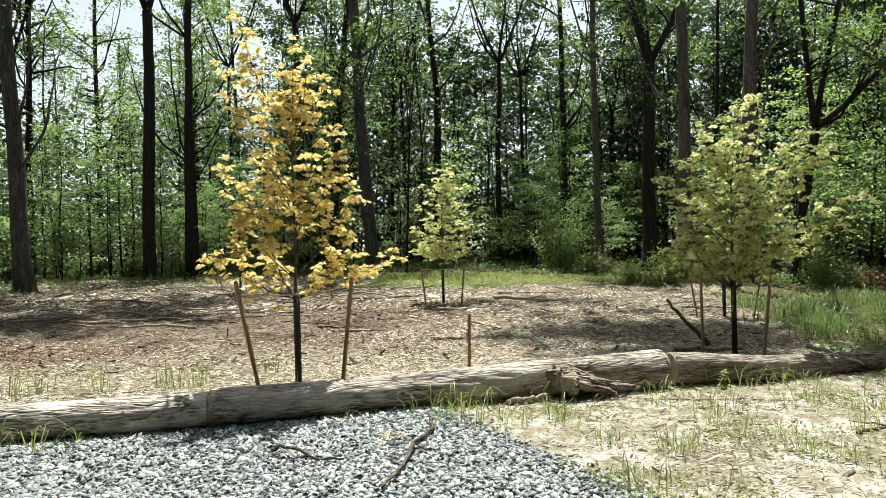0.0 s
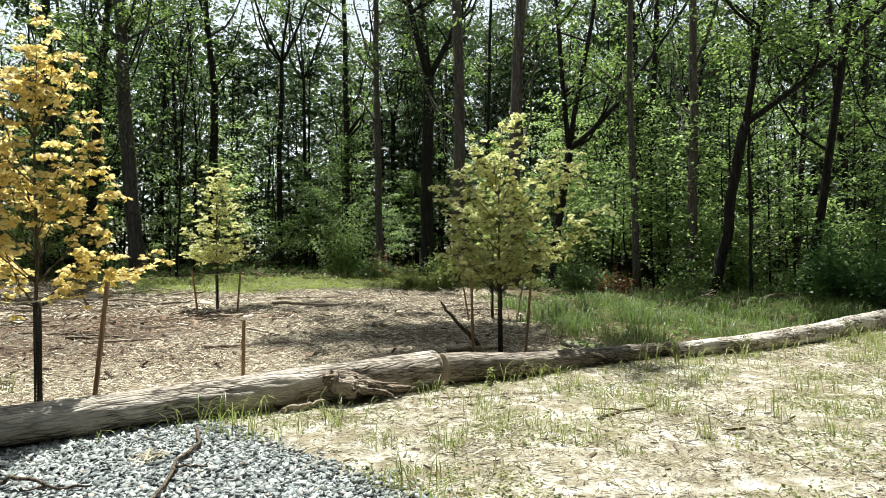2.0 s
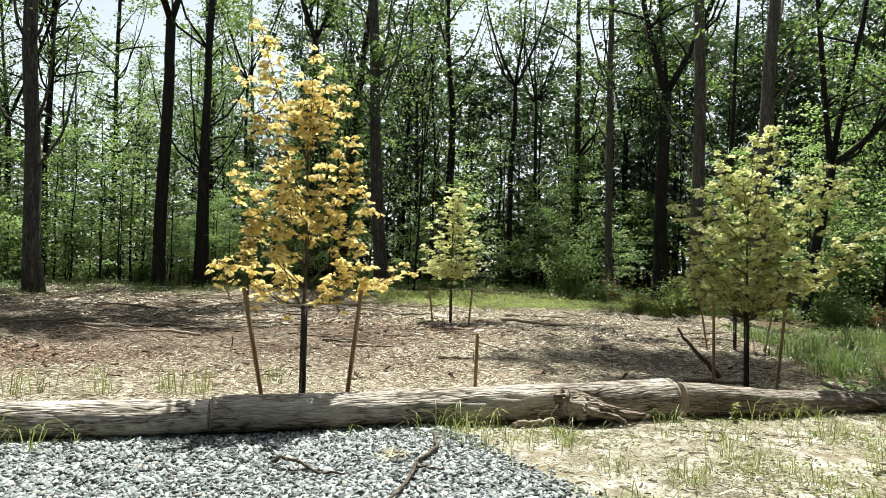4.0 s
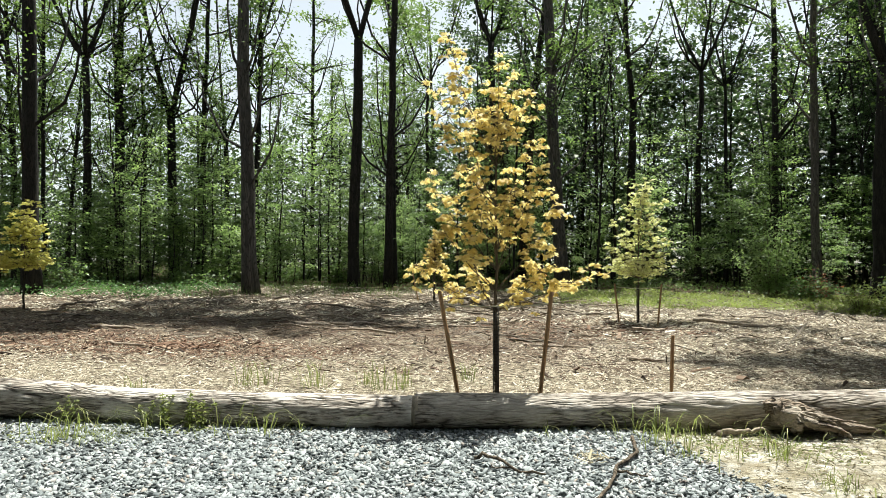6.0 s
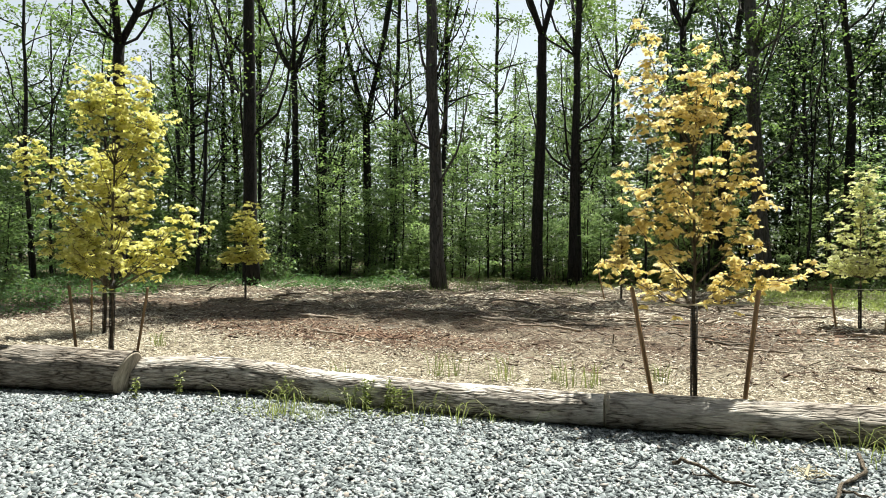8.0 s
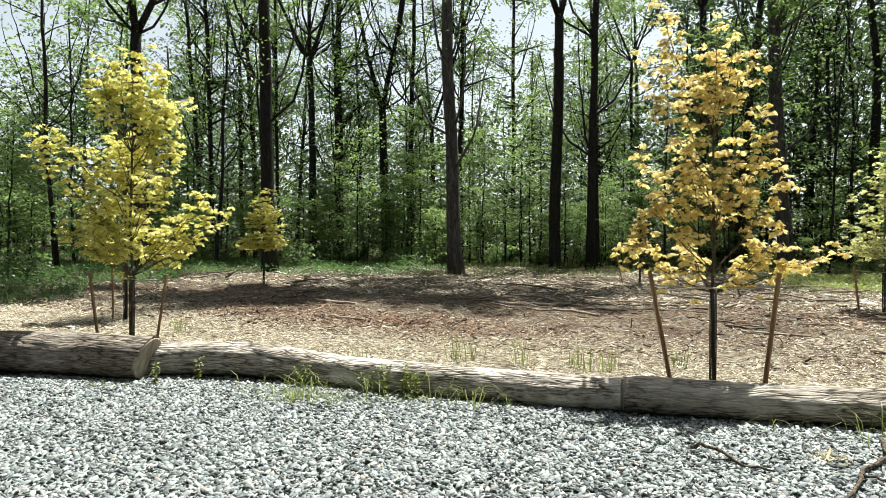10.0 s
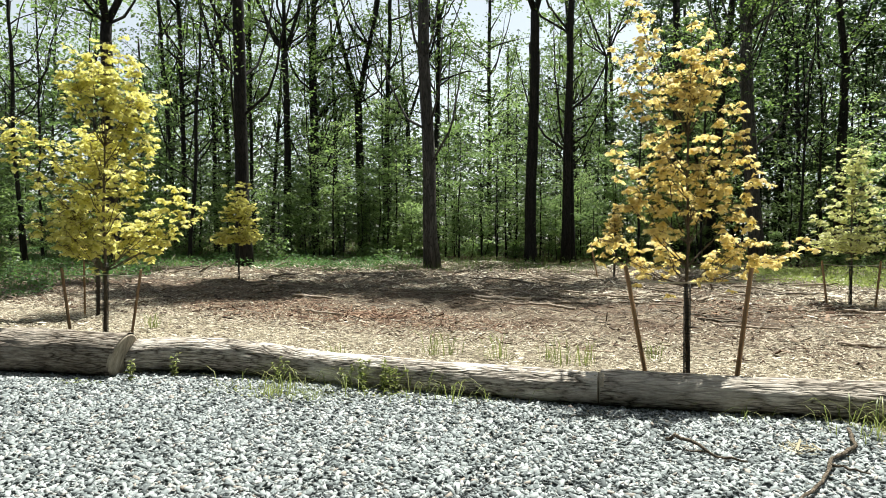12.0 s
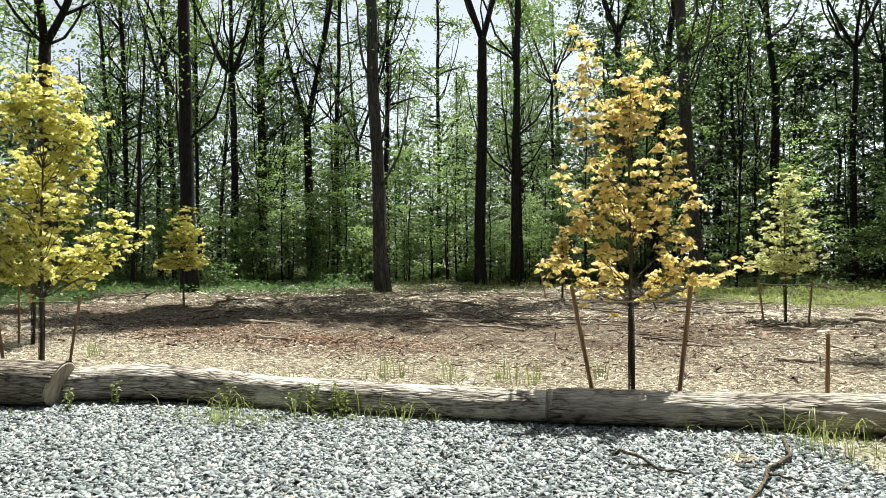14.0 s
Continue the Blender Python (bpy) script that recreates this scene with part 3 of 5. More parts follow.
log("log", "smooth grey log tapering towards the grass", [(3.79, 6.98, 0.195, 0), (4.9, 6.97, 0.155, 0), (5.7, 7.24, 0.13, 0), (7.1, 7.48, 0.12, 0), (8.4, 7.68, 0.09, 0.02)], M_LOG_DARK, 3)
log("log", "pale log lying among tall grass", [(7.95, 7.40, 0.11, 0), (9.6, 7.36, 0.145, 0), (11.5, 7.70, 0.17, 0), (15.2, 8.68, 0.195, 0), (17.3, 9.2, 0.20, 0), (20.5, 10.0, 0.20, 0)], M_LOG, 4)


def wander(rng, start, end, n, amount):
    """A crooked line from start to end."""
    s, e = np.asarray(start, float), np.asarray(end, float)
    t = np.linspace(0, 1, n)[:, None]
    k = rng.normal(0, amount, (n, 3))
    k = np.cumsum(k, 0)
    k -= k[0] * (1 - t) + k[-1] * t
    return s + (e - s) * t + k


def fallen_branch(label, start, end, radius, seed, bend=0.03, forks=1, material=None):
    rng = np.random.default_rng(seed)
    z0, z1 = float(ground_z(*start[:2])), float(ground_z(*end[:2]))
    o = np.array((*start[:2], z0))
    a = np.array((0, 0, radius + (start[2] if len(start) > 2 else 0)))
    e = np.array((end[0] - start[0], end[1] - start[1], z1 - z0 + radius + (end[2] if len(end) > 2 else 0)))
    p = wander(rng, a, e, 14, bend)
    p[:, 2] = np.maximum(p[:, 2], radius * 0.6 + (0.6 * start[2] if len(start) > 2 and start[2] < 0.1 else 0.0))
    b = Build()
    b.tube(p, np.linspace(radius, radius * 0.45, 14), 8, rng.normal(0, 0.08, (14, 8)))
    L = np.linalg.norm(e - a)
    for i in range(forks):
        k = rng.integers(4, 10)
        az = rng.uniform(0, 6.28)
        tip = p[k] + 0.3 * L * np.array((math.cos(az), math.sin(az), 0.12))
        tip[2] = max(tip[2], radius)
        b.tube(wander(rng, p[k], tip, 7, bend * 0.5), np.linspace(radius * 0.55, radius * 0.2, 7), 6)
    ob = part("fallen_branch", b.mesh("fallen_branch"), material or M_DEAD)
    ob.location = o
    return tagged(ob, label, "branch", "fallen branches")


# the forked root stub that sticks out of the long log
rng_s = np.random.default_rng(8)
def ragged(n, m, amount):
    """Ridges that run along a torn limb."""
    k = rng_s.normal(0, 1, (n, m))
    k = (k + np.roll(k, 1, 0) + np.roll(k, -1, 0)) / 3 + 0.8 * rng_s.normal(0, 1, (1, m))
    return k * amount


# swollen knot, the torn limbs that lie along the log, and splinters
stub = new("log_stub")
stub.location = (2.4, 6.62, 0.22)


def torn(name, a, e, n, radii, m, amount, bend=0.012):
    b = Build()
    b.tube(wander(rng_s, a, e, n, bend), radii, m, ragged(n, m, amount))
    part(name, b.mesh(name), M_TORN, stub)


torn("knot", (-0.14, 0.06, 0.06), (0.10, -0.10, -0.12), 16, 0.04 + 0.085 * np.sin(np.linspace(0.25, 2.9, 16)), 22, 0.15)
torn("limb", (-0.02, -0.03, 0.04), (0.82, -0.10, -0.13), 22, np.linspace(0.085, 0.018, 22), 18, 0.17)
torn("limb", (0.0, -0.06, -0.02), (0.52, -0.2, -0.19), 18, np.linspace(0.065, 0.012, 18), 14, 0.2)
for k_s in range(9):
    s0 = rng_s.uniform(-0.1, 0.35)
    torn("splinter", (s0, -0.08 - 0.1 * s0, 0.04 - 0.25 * s0), (s0 + rng_s.uniform(0.12, 0.4), rng_s.uniform(-0.2, -0.1), rng_s.uniform(-0.17, -0.02)), 7, np.linspace(0.022, 0.004, 7), 5, 0.2, 0.008)
tagged(stub, "splintered grey limb stub torn from the log", "log stub")

# one long bent stick on the stones, with a short side twig
way = np.array([(0.91, 6.12), (0.90, 5.85), (0.89, 5.58), (0.80, 5.36), (0.67, 5.11), (0.63, 4.85), (0.56, 4.58), (0.47, 4.36), (0.38, 4.12)])
k_w = np.linspace(0, len(way) - 1, 34)
way = np.stack([np.interp(k_w, np.arange(len(way)), way[:, i]) for i in range(2)] + [np.full(34, 0.055)], -1)
way[:, :2] += np.cumsum(rng_s.normal(0, 0.006, (34, 2)), 0)
way -= (0.89, 5.58, 0)
b_w = Build()
b_w.tube(way, np.linspace(0.017, 0.010, 34) * rng_s.uniform(0.85, 1.15, 34), 8, rng_s.normal(0, 0.08, (34, 8)))
b_w.tube(wander(rng_s, way[18], way[18] + (0.22, -0.16, 0.01), 7, 0.008), np.linspace(0.012, 0.005, 7), 6)
stick = part("fallen_branch", b_w.mesh("bent_stick"), M_TWIG)
stick.location = (0.89, 5.58, float(ground_z(0.89, 5.58)))
tagged(stick, "long bent dark stick lying on the gravel", "branch", "fallen branches")
fallen_branch("thin dark twig lying on the gravel", (-0.46, 5.21, 0.04), (0.10, 4.86, 0.04), 0.016, 33, 0.02, 1, M_TWIG)
fallen_branch("thin pale stick lying on the sand", (3.3, 6.3), (4.6, 5.9), 0.013, 34, 0.02, 1)
fallen_branch("thin pale stick lying on the sand", (4.3, 4.75), (5.3, 5.0), 0.016, 35, 0.02, 1, M_TWIG)
fallen_branch("pale forked stick lying across the log", (5.95, 7.6, 0.28), (6.35, 7.1, 0.1), 0.028, 36, 0.012, 0)
fallen_branch("short grey limb lying beside the log", (1.75, 6.45), (2.25, 6.55), 0.03, 37, 0.015, 0)
fallen_branch("leaning broken branch propped in the ground", (5.80, 9.70), (5.28, 10.05, 0.72), 0.042, 38, 0.012, 0, M_TWIG)
fallen_branch("grey limb lying behind the grey log", (5.0, 9.3), (6.0, 9.1), 0.05, 39, 0.02, 1)


# ---- planted saplings with stakes ----
def stake(foot, top, label="rough wooden stake driven into the ground"):
    """A square-cut stake, pointed end in the ground."""
    f, t = Vector((*foot, float(ground_z(*foot)))), Vector(top)
    d = (t - f).normalized()
    b = Build()
    r = 0.023
    b.tube([(0, 0, 0) - np.array(d) * 0.12, (0, 0, 0), np.array(t - f) * 0.5, np.array(t - f) * 0.985, np.array(t - f)], [r * 0.3, r, r * 1.03, r, r * 0.8], 4)
    ob = part("stake", b.mesh("stake", False), M_STAKE)
    ob.location = f
    return tagged(ob, label, "stake", "stakes beside the saplings")


def cord(points, label="pale tie cord stretched between the stakes"):
    p = [Vector(q) for q in points]
    pts = []
    for a, c in zip(p, p[1:]):
        for i in range(8):
            t = i / 8
            q = a.lerp(c, t)
            pts.append((q.x, q.y, q.z - 0.05 * t * (1 - t)))
    pts.append(tuple(p[-1]))
    o = np.array(pts[0])
    b = Build()
    b.tube(np.array(pts) - o, 0.009, 5)
    ob = part("tie_cord", b.mesh("tie_cord"), M_CORD)
    ob.location = o
    return tagged(ob, label, "cord", "tie cords")


def sapling(x, y, height, label, material, seed, limbs, leaves=1500, size=0.10, guard=1.15, spread=0.7, low=1.2, trunk=0.026, clump=0.11, fill=0.97, rise=1.7, group="planted saplings"):
    """A young staked maple. limbs: (dx, dy, height) of the main limb tips; the rest grow at random inside the outline."""
    rng = np.random.default_rng(seed)
    z0 = float(ground_z(x, y))
    root = new("sapling")
    root.location = (x, y, z0)
    b = Build()
    lead = wander(rng, (0, 0, -0.1), (*[0.0, 0.0], height * 0.72), 14, 0.008)
    b.tube(lead, np.linspace(trunk, trunk * 0.4, 14), 8)
    tips = [np.array(t, float) for t in limbs]
    while len(tips) < 46:
        h = low + (height - low) * fill * rng.uniform(0.0, 1.0) ** rise
        u = (h - low) / (height - low)
        rad = spread * (1 - 0.55 * u) * rng.uniform(0.45, 1.0)
        rad = max(rad, 0.3 * spread)
        az = rng.uniform(0, 6.283)
        tips.append(np.array((rad * math.cos(az), rad * math.sin(az), h)))
    P, O = [], []
    per = leaves / len(tips)
    for t in tips:
        out = math.hypot(t[0], t[1])
        hs = min(max(1.2, t[2] - 0.3 - 0.7 * out), height * 0.68)
        i = np.interp(hs, lead[:, 2], np.arange(14))
        s = lead[int(i)]
        mid = s + (t - s) * 0.5 + np.array((t[0] * 0.16, t[1] * 0.16, -0.05))
        k = np.linspace(0, 1, 9)[:, None]
        path = (1 - k) ** 2 * s + 2 * k * (1 - k) * mid + k * k * t
        path[1:-1] += rng.normal(0, 0.008, (7, 3))
        b.tube(path, np.linspace(trunk * 0.3, trunk * 0.1, 9), 5)
        # twigs with tight bunches of leaves, gaps between them
        for _ in range(max(3, int(per / 9 * (0.45 + 0.75 * np.linalg.norm(t - s))))):
            c = path[min(8, int(3.6 + 5.4 * rng.uniform(0, 1) ** 0.65))]
            e = c + norm(rng.normal(0, 1, 3) * (1, 1, 0.5)) * rng.uniform(0.04, 0.22) * (spread / 0.7)
            b.tube([c, (c + e) / 2 + (0, 0, 0.01), e], [0.004, 0.003, 0.002], 3, cap=False)
            m = rng.integers(6, 11)
            ring = rng.uniform(0, 6.28) + np.arange(m) * 2.4
            o = np.stack((np.cos(ring), np.sin(ring), np.zeros(m)), -1)
            P.append(e + o * clump * rng.uniform(0.1, 0.5, (m, 1)) + rng.normal(0, 0.012, (m, 3)))
            O.append(o)
    part("trunk", b.mesh("sapling_trunk"), M_TWIG, root, "thin brown trunk and limbs")
    V, F = maple_leaves(np.vstack(P), np.vstack(O), size, rng)
    part("crown", fast_mesh("sapling_crown", V, F), material, root)
    if guard:
        gb = Build()
        for k in range(14):
            a = 2 * math.pi * k / 14
            q = (0.034 * math.cos(a), 0.034 * math.sin(a))
            gb.tube([(*q, 0.0), (*q, guard)], 0.0032, 4)
        for k in range(30):
            h = 0.02 + (guard - 0.04) * k / 29
            a = np.linspace(0, 2 * math.pi, 13)
            gb.tube(np.stack((0.034 * np.cos(a), 0.034 * np.sin(a), np.full(13, h)), -1), 0.0035, 4, cap=False)
        part("trunk_guard", gb.mesh("trunk_guard", False), M_GUARD, root, "black plastic mesh sleeve round the trunk")
    return tagged(root, label, "sapling", group)


E_L = [(-0.57, 0.0, 4.30), (-0.50, 0.1, 4.05), (0.02, 0.05, 4.0), (0.40, 0.1, 3.72), (-0.74, 0.05, 3.66), (-0.60, -0.1, 3.2), (0.50, 0.1, 3.02), (-0.80, 0.1, 2.66), (0.70, 0.0, 2.35), (-0.62, -0.15, 2.08),
       (0.78, -0.1, 1.8), (1.05, 0.05, 1.58), (-0.95, 0.0, 1.62), (-0.75, 0.2, 1.55), (0.85, 0.2, 1.45), (-0.5, 0.0, 1.3), (0.3, -0.1, 1.3), (0.45, -0.2, 2.0), (-0.25, -0.3, 1.7), (-0.52, 0.05, 2.42), (0.52, 0.0, 2.72), (0.22, -0.3, 2.45), (-0.3, 0.2, 2.85)]
sapling(-0.42, 7.55, 4.2, "young maple with orange-yellow leaves, staked behind the log", M_ORANGE, 51, E_L, 5300, 0.06, 1.15, 0.66, 1.5, 0.024, 0.085, 0.86, 1.15)
stake((-0.80, 7.3), (-1.05, 7.3, 1.33))
stake((0.06, 7.3), (0.21, 7.35, 1.33))
cord([(-1.03, 7.3, 1.18), (-0.42, 7.52, 1.15), (0.20, 7.35, 1.2)])
sapling(5.74, 8.88, 3.75, "young maple with cream and green leaves, staked behind the log", M_CREAM, 52,
        [(0.28, -0.2, 3.72), (0.10, 0, 3.65), (0.85, -0.45, 3.2), (1.05, -0.6, 2.95), (0.75, -0.4, 2.7), (1.25, -0.8, 2.2), (1.05, -0.6, 2.05), (-0.55, 0.3, 2.9), (-0.60, 0.4, 2.2), (0.5, -0.2, 2.3), (-0.4, 0.1, 3.3), (-0.7, 0.5, 2.6), (0.6, -0.5, 1.6), (-0.6, 0.2, 1.7)], 9000, 0.06, 1.2, 0.85, 1.4, 0.026, 0.085, 0.8)
stake((5.2, 8.8), (5.2, 8.82, 1.3))
stake((5.95, 8.5), (6.06, 8.45, 1.25))
sapling(8.5, 13.8, 3.4, "young green maple, staked beside tall grass", M_PALEGREEN, 53, [], 700, 0.11, 1.2, 0.5, 1.5)
stake((7.8, 13.7), (7.6, 13.7, 1.15))
stake((9.1, 13.6), (9.3, 13.55, 1.2))
sapling(2.66, 17.45, 3.7, "young maple with yellow-green leaves, staked on the mulch", M_CREAM, 54, [(0.22, 0, 3.65), (0.75, 0, 1.9), (0.8, 0.1, 1.6), (-0.75, 0, 2.1)], 4400, 0.07, 1.0, 0.9, 1.35, 0.024, 0.10)
stake((2.16, 17.2), (2.05, 17.2, 1.2))
stake((3.1, 17.2), (3.2, 17.2, 1.2))
cord([(2.06, 17.2, 1.12), (2.66, 17.42, 1.08), (3.19, 17.2, 1.12)])
sapling(-7.78, 6.40, 4.15, "young maple with bright yellow leaves, staked behind the log", M_YELLOW, 55,
        [(0.0, 0, 4.15), (-0.25, -0.2, 3.9), (0.3, 0.25, 3.8), (0.4, 0.35, 3.55), (-0.75, -0.7, 3.05), (-0.85, -0.75, 2.8), (0.75, 0.55, 2.2), (0.85, 0.7, 1.95), (-0.6, -0.5, 1.7), (0.3, 0.3, 3.0), (-0.5, -0.4, 2.3), (0.15, 0.1, 4.0), (-0.35, -0.3, 3.65), (0.1, -0.2, 3.75), (0.35, 0.3, 3.3)], 8200, 0.06, 1.2, 0.88, 1.4, 0.025, 0.085, 0.88, 1.45)
stake((-7.80, 5.93), (-7.92, 5.85, 1.22))
stake((-7.22, 6.27), (-7.12, 6.38, 1.2))
cord([(-7.92, 5.86, 1.12), (-7.78, 6.36, 1.12), (-7.13, 6.37, 1.12)])
sapling(-11.0, 9.03, 3.6, "young yellow maple, staked at the edge of the mulch", M_YELLOW, 56, [], 900, 0.11, 1.2, 0.6, 1.3)
stake((-11.3, 9.0), (-11.33, 9.0, 1.35))
sapling(-13.65, 16.33, 3.15, "slim young maple with yellow-green leaves on the mulch", M_YELLOW, 57, [], 4200, 0.08, 1.1, 0.75, 1.2, 0.022, 0.10)
sapling(-3.46, 23.4, 2.6, "small bare sapling standing among cut branches", M_ORANGE, 58, [], 120, 0.10, 1.1, 0.4, 1.3)
stake((-4.0, 23.3), (-4.25, 23.3, 1.5))
stake((1.74, 8.6), (1.76, 8.6, 0.75), "short single stake standing in the mulch")

# ---- the wood ----
FOREST_GROUP = "trees of the wood"


def grow(rng, diameter, height, lean, fork, bend, leaf, leaf_size, first=6.0, boughs=38, broad=0.0, sides=12, toward=None, limbs=7, thin=None, fan=0.22, crown_from=14.0, high=1.9, forks=()):
    """Trunk mesh and leaf arrays of one forest tree, with its foot at the origin."""
    b = Build()
    n = 16
    top = fork if fork else height * 0.92
    z = np.linspace(-0.3, top, n)
    r0 = diameter / 2
    k = np.cumsum(rng.normal(0, 0.035, (n, 2)), 0) * (1 if not fork else 0.7)
    k -= np.linspace(0, 1, n)[:, None] * k[-1]
    curve = np.sin(np.clip(z / top, 0, 1) * math.pi)[:, None] * np.asarray(bend)[None]
    xy = np.asarray(lean)[None] * z[:, None] + k + curve
    rad = r0 * (1 - 0.62 * np.clip(z, 0, None) / height)
    rad[:3] *= (1.3, 1.08, 1.0)
    b.tube(np.column_stack((xy, z)), rad, sides, rng.normal(0, 0.035, (n, sides)))
    stems = [np.column_stack((xy, z))]
    stem_r = [rad]
    if fork:
        stems, stem_r = [], []
        m = len(forks) or (2 if rng.uniform() < 0.65 else 3)
        a0 = rng.uniform(0, 6.28)
        for i in range(m):
            az = a0 + 2 * math.pi * i / m + rng.normal(0, 0.3)
            L = height - fork
            out = L * rng.uniform(0.16, 0.34)
            if forks:
                az, out, L = forks[i][0], L * forks[i][1], L * forks[i][2]
            t = np.linspace(0, 1, 10)[:, None]
            s = np.array((*xy[-1], fork - 0.05))
            e = s + np.array((out * math.cos(az), out * math.sin(az), L * 0.95))
            p = s + (e - s) * t + np.array((math.cos(az), math.sin(az), 0)) * (np.sin(t * math.pi) * out * 0.22)
            if forks:
                p = s + (e - s) * np.concatenate((1 - (1 - t) ** 1.25, 1 - (1 - t) ** 1.25, t ** 1.12), 1)
            p[1:] += np.cumsum(rng.normal(0, 0.04, (9, 3)), 0)
            rr = np.linspace(rad[-1] * 0.72, 0.03, 10)
            b.tube(p, rr, 8)
            stems.append(p)
            stem_r.append(rr)
    P = []
    for i in range(limbs):
        si = rng.integers(0, len(stems))
        st = stems[si]
        zs = rng.uniform(max(4.5, st[0, 2]), max(5.5, st[0, 2] + 1.0, height * 0.6))
        f = int(np.interp(zs, st[:, 2], np.arange(len(st))))
        az, L = rng.uniform(0, 6.28), rng.uniform(3.0, 6.5) * height / 22
        t = np.linspace(0, 1, 9)[:, None]
        out = np.array((math.cos(az), math.sin(az), 0))
        p = st[f] + out * L * 0.5 * np.sqrt(t) + np.array((0, 0, 1.0)) * L * t
        p[1:] += np.cumsum(rng.normal(0, 0.06, (8, 3)), 0)
        b.tube(p, np.linspace(min(0.06, diameter * 0.16), 0.012, 9), 5 if sides > 8 else 3, cap=False)
        for c in p[5:]:
            if c[2] > 13 and not broad:
                continue
            P.append(c + rng.normal(0, 0.35, (leaf, 3)) * (1, 1, 0.6))
    count = boughs
    for i in range(count):
        si = rng.integers(0, len(stems))
        st, sr = stems[si], stem_r[si]
        zs = rng.uniform(max(first, st[0, 2], crown_from if toward is not None else 10.0 if broad and i > 12 else 0.0), height * 0.95)
        if zs > 12 and not broad and rng.uniform() < (thin if thin is not None else 0.9 if first > 6 else 0.75):
            continue
        f = np.interp(zs, st[:, 2], np.arange(len(st)))
        s = st[int(f)] + (st[min(int(f) + 1, len(st) - 1)] - st[int(f)]) * (f % 1)
        L = rng.uniform(1.4, 4.2) * (1.15 - 0.5 * zs / height) if zs < 12 or not broad else rng.uniform(2.5, broad)
        az = rng.uniform(0, 6.28) if toward is None else rng.normal(toward, fan)
        el = rng.uniform(0.25, 1.0)
        if toward is not None:
            el, L = rng.uniform(0.1, 0.4), rng.uniform(0.6, 1.0) * broad
        d = np.array((math.cos(az) * math.cos(el), math.sin(az) * math.cos(el), math.sin(el)))
        t = np.linspace(0, 1, 7)[:, None]
        p = s + d * L * t + np.array((0, 0, -0.14 * L)) * t * t
        p[1:] += np.cumsum(rng.normal(0, 0.05, (6, 3)), 0)
        b.tube(p, np.linspace(min(0.075, sr[int(f)] * 0.55), 0.008, 7), 4 if sides > 8 else 3, cap=False)
        tw = int(4 + L * 2)
        for _ in range(tw):
            c = p[rng.integers(2 if toward is None else 4, 7)] + rng.normal(0, 0.38, 3) * (1, 1, 0.6)
            P.append(c + rng.normal(0, 0.26, (leaf, 3)) * (1, 1, 0.5))
    P = np.vstack(P)
    return b, leaf_quads(P, np.where(P[:, 2] > 15, leaf_size * high, leaf_size), rng, 0.3, 0.45)


def forest_tree(x, y, diameter, lx, ly, fork=0.0, bx=0.0, by=0.0, pale=False, grey=False, height=None, broad=0.0, boughs=None, toward=None, fan=0.22, crown_from=14.0, forks=(), label="tall straight forest tree with dark bark"):
    seed = int(abs(x) * 131 + abs(y) * 977)
    rng = np.random.default_rng(seed)
    root = new("forest_tree")
    root.location = (x, y, float(ground_z(x, y)))
    h = height or rng.uniform(21, 27)
    open_side = x < 3
    b, (V, F) = grow(rng, diameter, h, (lx, ly), fork, (bx, by), 18 if open_side or broad else 16, 0.16, 7.0 if open_side or broad or boughs else 4.5, boughs or (60 if open_side else 16) if broad else (46 if x < -22 else 34) if open_side else 10 if y > 28 else 14, broad, 12, toward, 7 if open_side else 3, 0.65 if open_side else None, fan, crown_from, 1.3 if y > 34 else 1.9, forks)
    part("trunk", b.mesh("tree_trunk"), M_BARK_PALE if pale else M_BARK_GREY if grey else M_BARK, root)
    part("crown", fast_mesh("tree_crown", V, F), M_CANOPY, root)
    return tagged(root, label, "tree", FOREST_GROUP)


FORKED = "tall forked forest tree with dark bark"
PALE = "tall forest tree with pale grey bark"
forest_tree(-21.1, 18.2, 0.52, -0.010, -0.011, 9.0, label=FORKED)
forest_tree(-26.0, 27.4, 0.29, -0.029, -0.028)
forest_tree(-27.8, 28.5, 0.23, -0.048, -0.048)
forest_tree(-26.3, 29.9, 0.27, -0.015, -0.013, 11.4)
forest_tree(-17.6, 21.5, 0.59, -0.026, -0.021, height=25, broad=5.0, boughs=34, toward=-0.75, fan=0.45, crown_from=17.5, label="thick straight forest tree with dark brown bark")
forest_tree(-23.5, 29.7, 0.22, -0.021, -0.017)
forest_tree(-20.9, 29.1, 0.42, -0.018, -0.013, 10.6, label=FORKED)
forest_tree(-20.9, 31.5, 0.41, -0.001, -0.001)
forest_tree(-19.6, 34.6, 0.54, -0.028, -0.017, 8.7, label=FORKED)
forest_tree(-18.9, 36.1, 0.38, 0.016, 0.008)
forest_tree(-17.8, 37.8, 0.32, -0.039, -0.019, 8.1, label=FORKED)
forest_tree(-10.8, 24.7, 0.59, -0.035, -0.015, grey=True, height=23.5, broad=4.2, boughs=36, toward=-0.95, fan=0.6, crown_from=17.5, label="thick grey-barked tree at the edge of the clearing")
forest_tree(-14.3, 42.4, 0.34, -0.003, -0.001)
forest_tree(-8.5, 31.1, 0.57, 0.013, 0.004, 11.9, height=30, broad=7.0, boughs=6, toward=-1.65, fan=0.4, crown_from=23.0, label="tall tree with blackened bark and a high fork")
forest_tree(-6.9, 31.5, 0.41, 0.011, 0.002, height=30, broad=7.0, boughs=20, toward=-1.35, fan=0.6, crown_from=23.0, label="tall straight tree with blackened bark")
forest_tree(-7.0, 44.2, 0.26, -0.002, 0.000, 12.7)
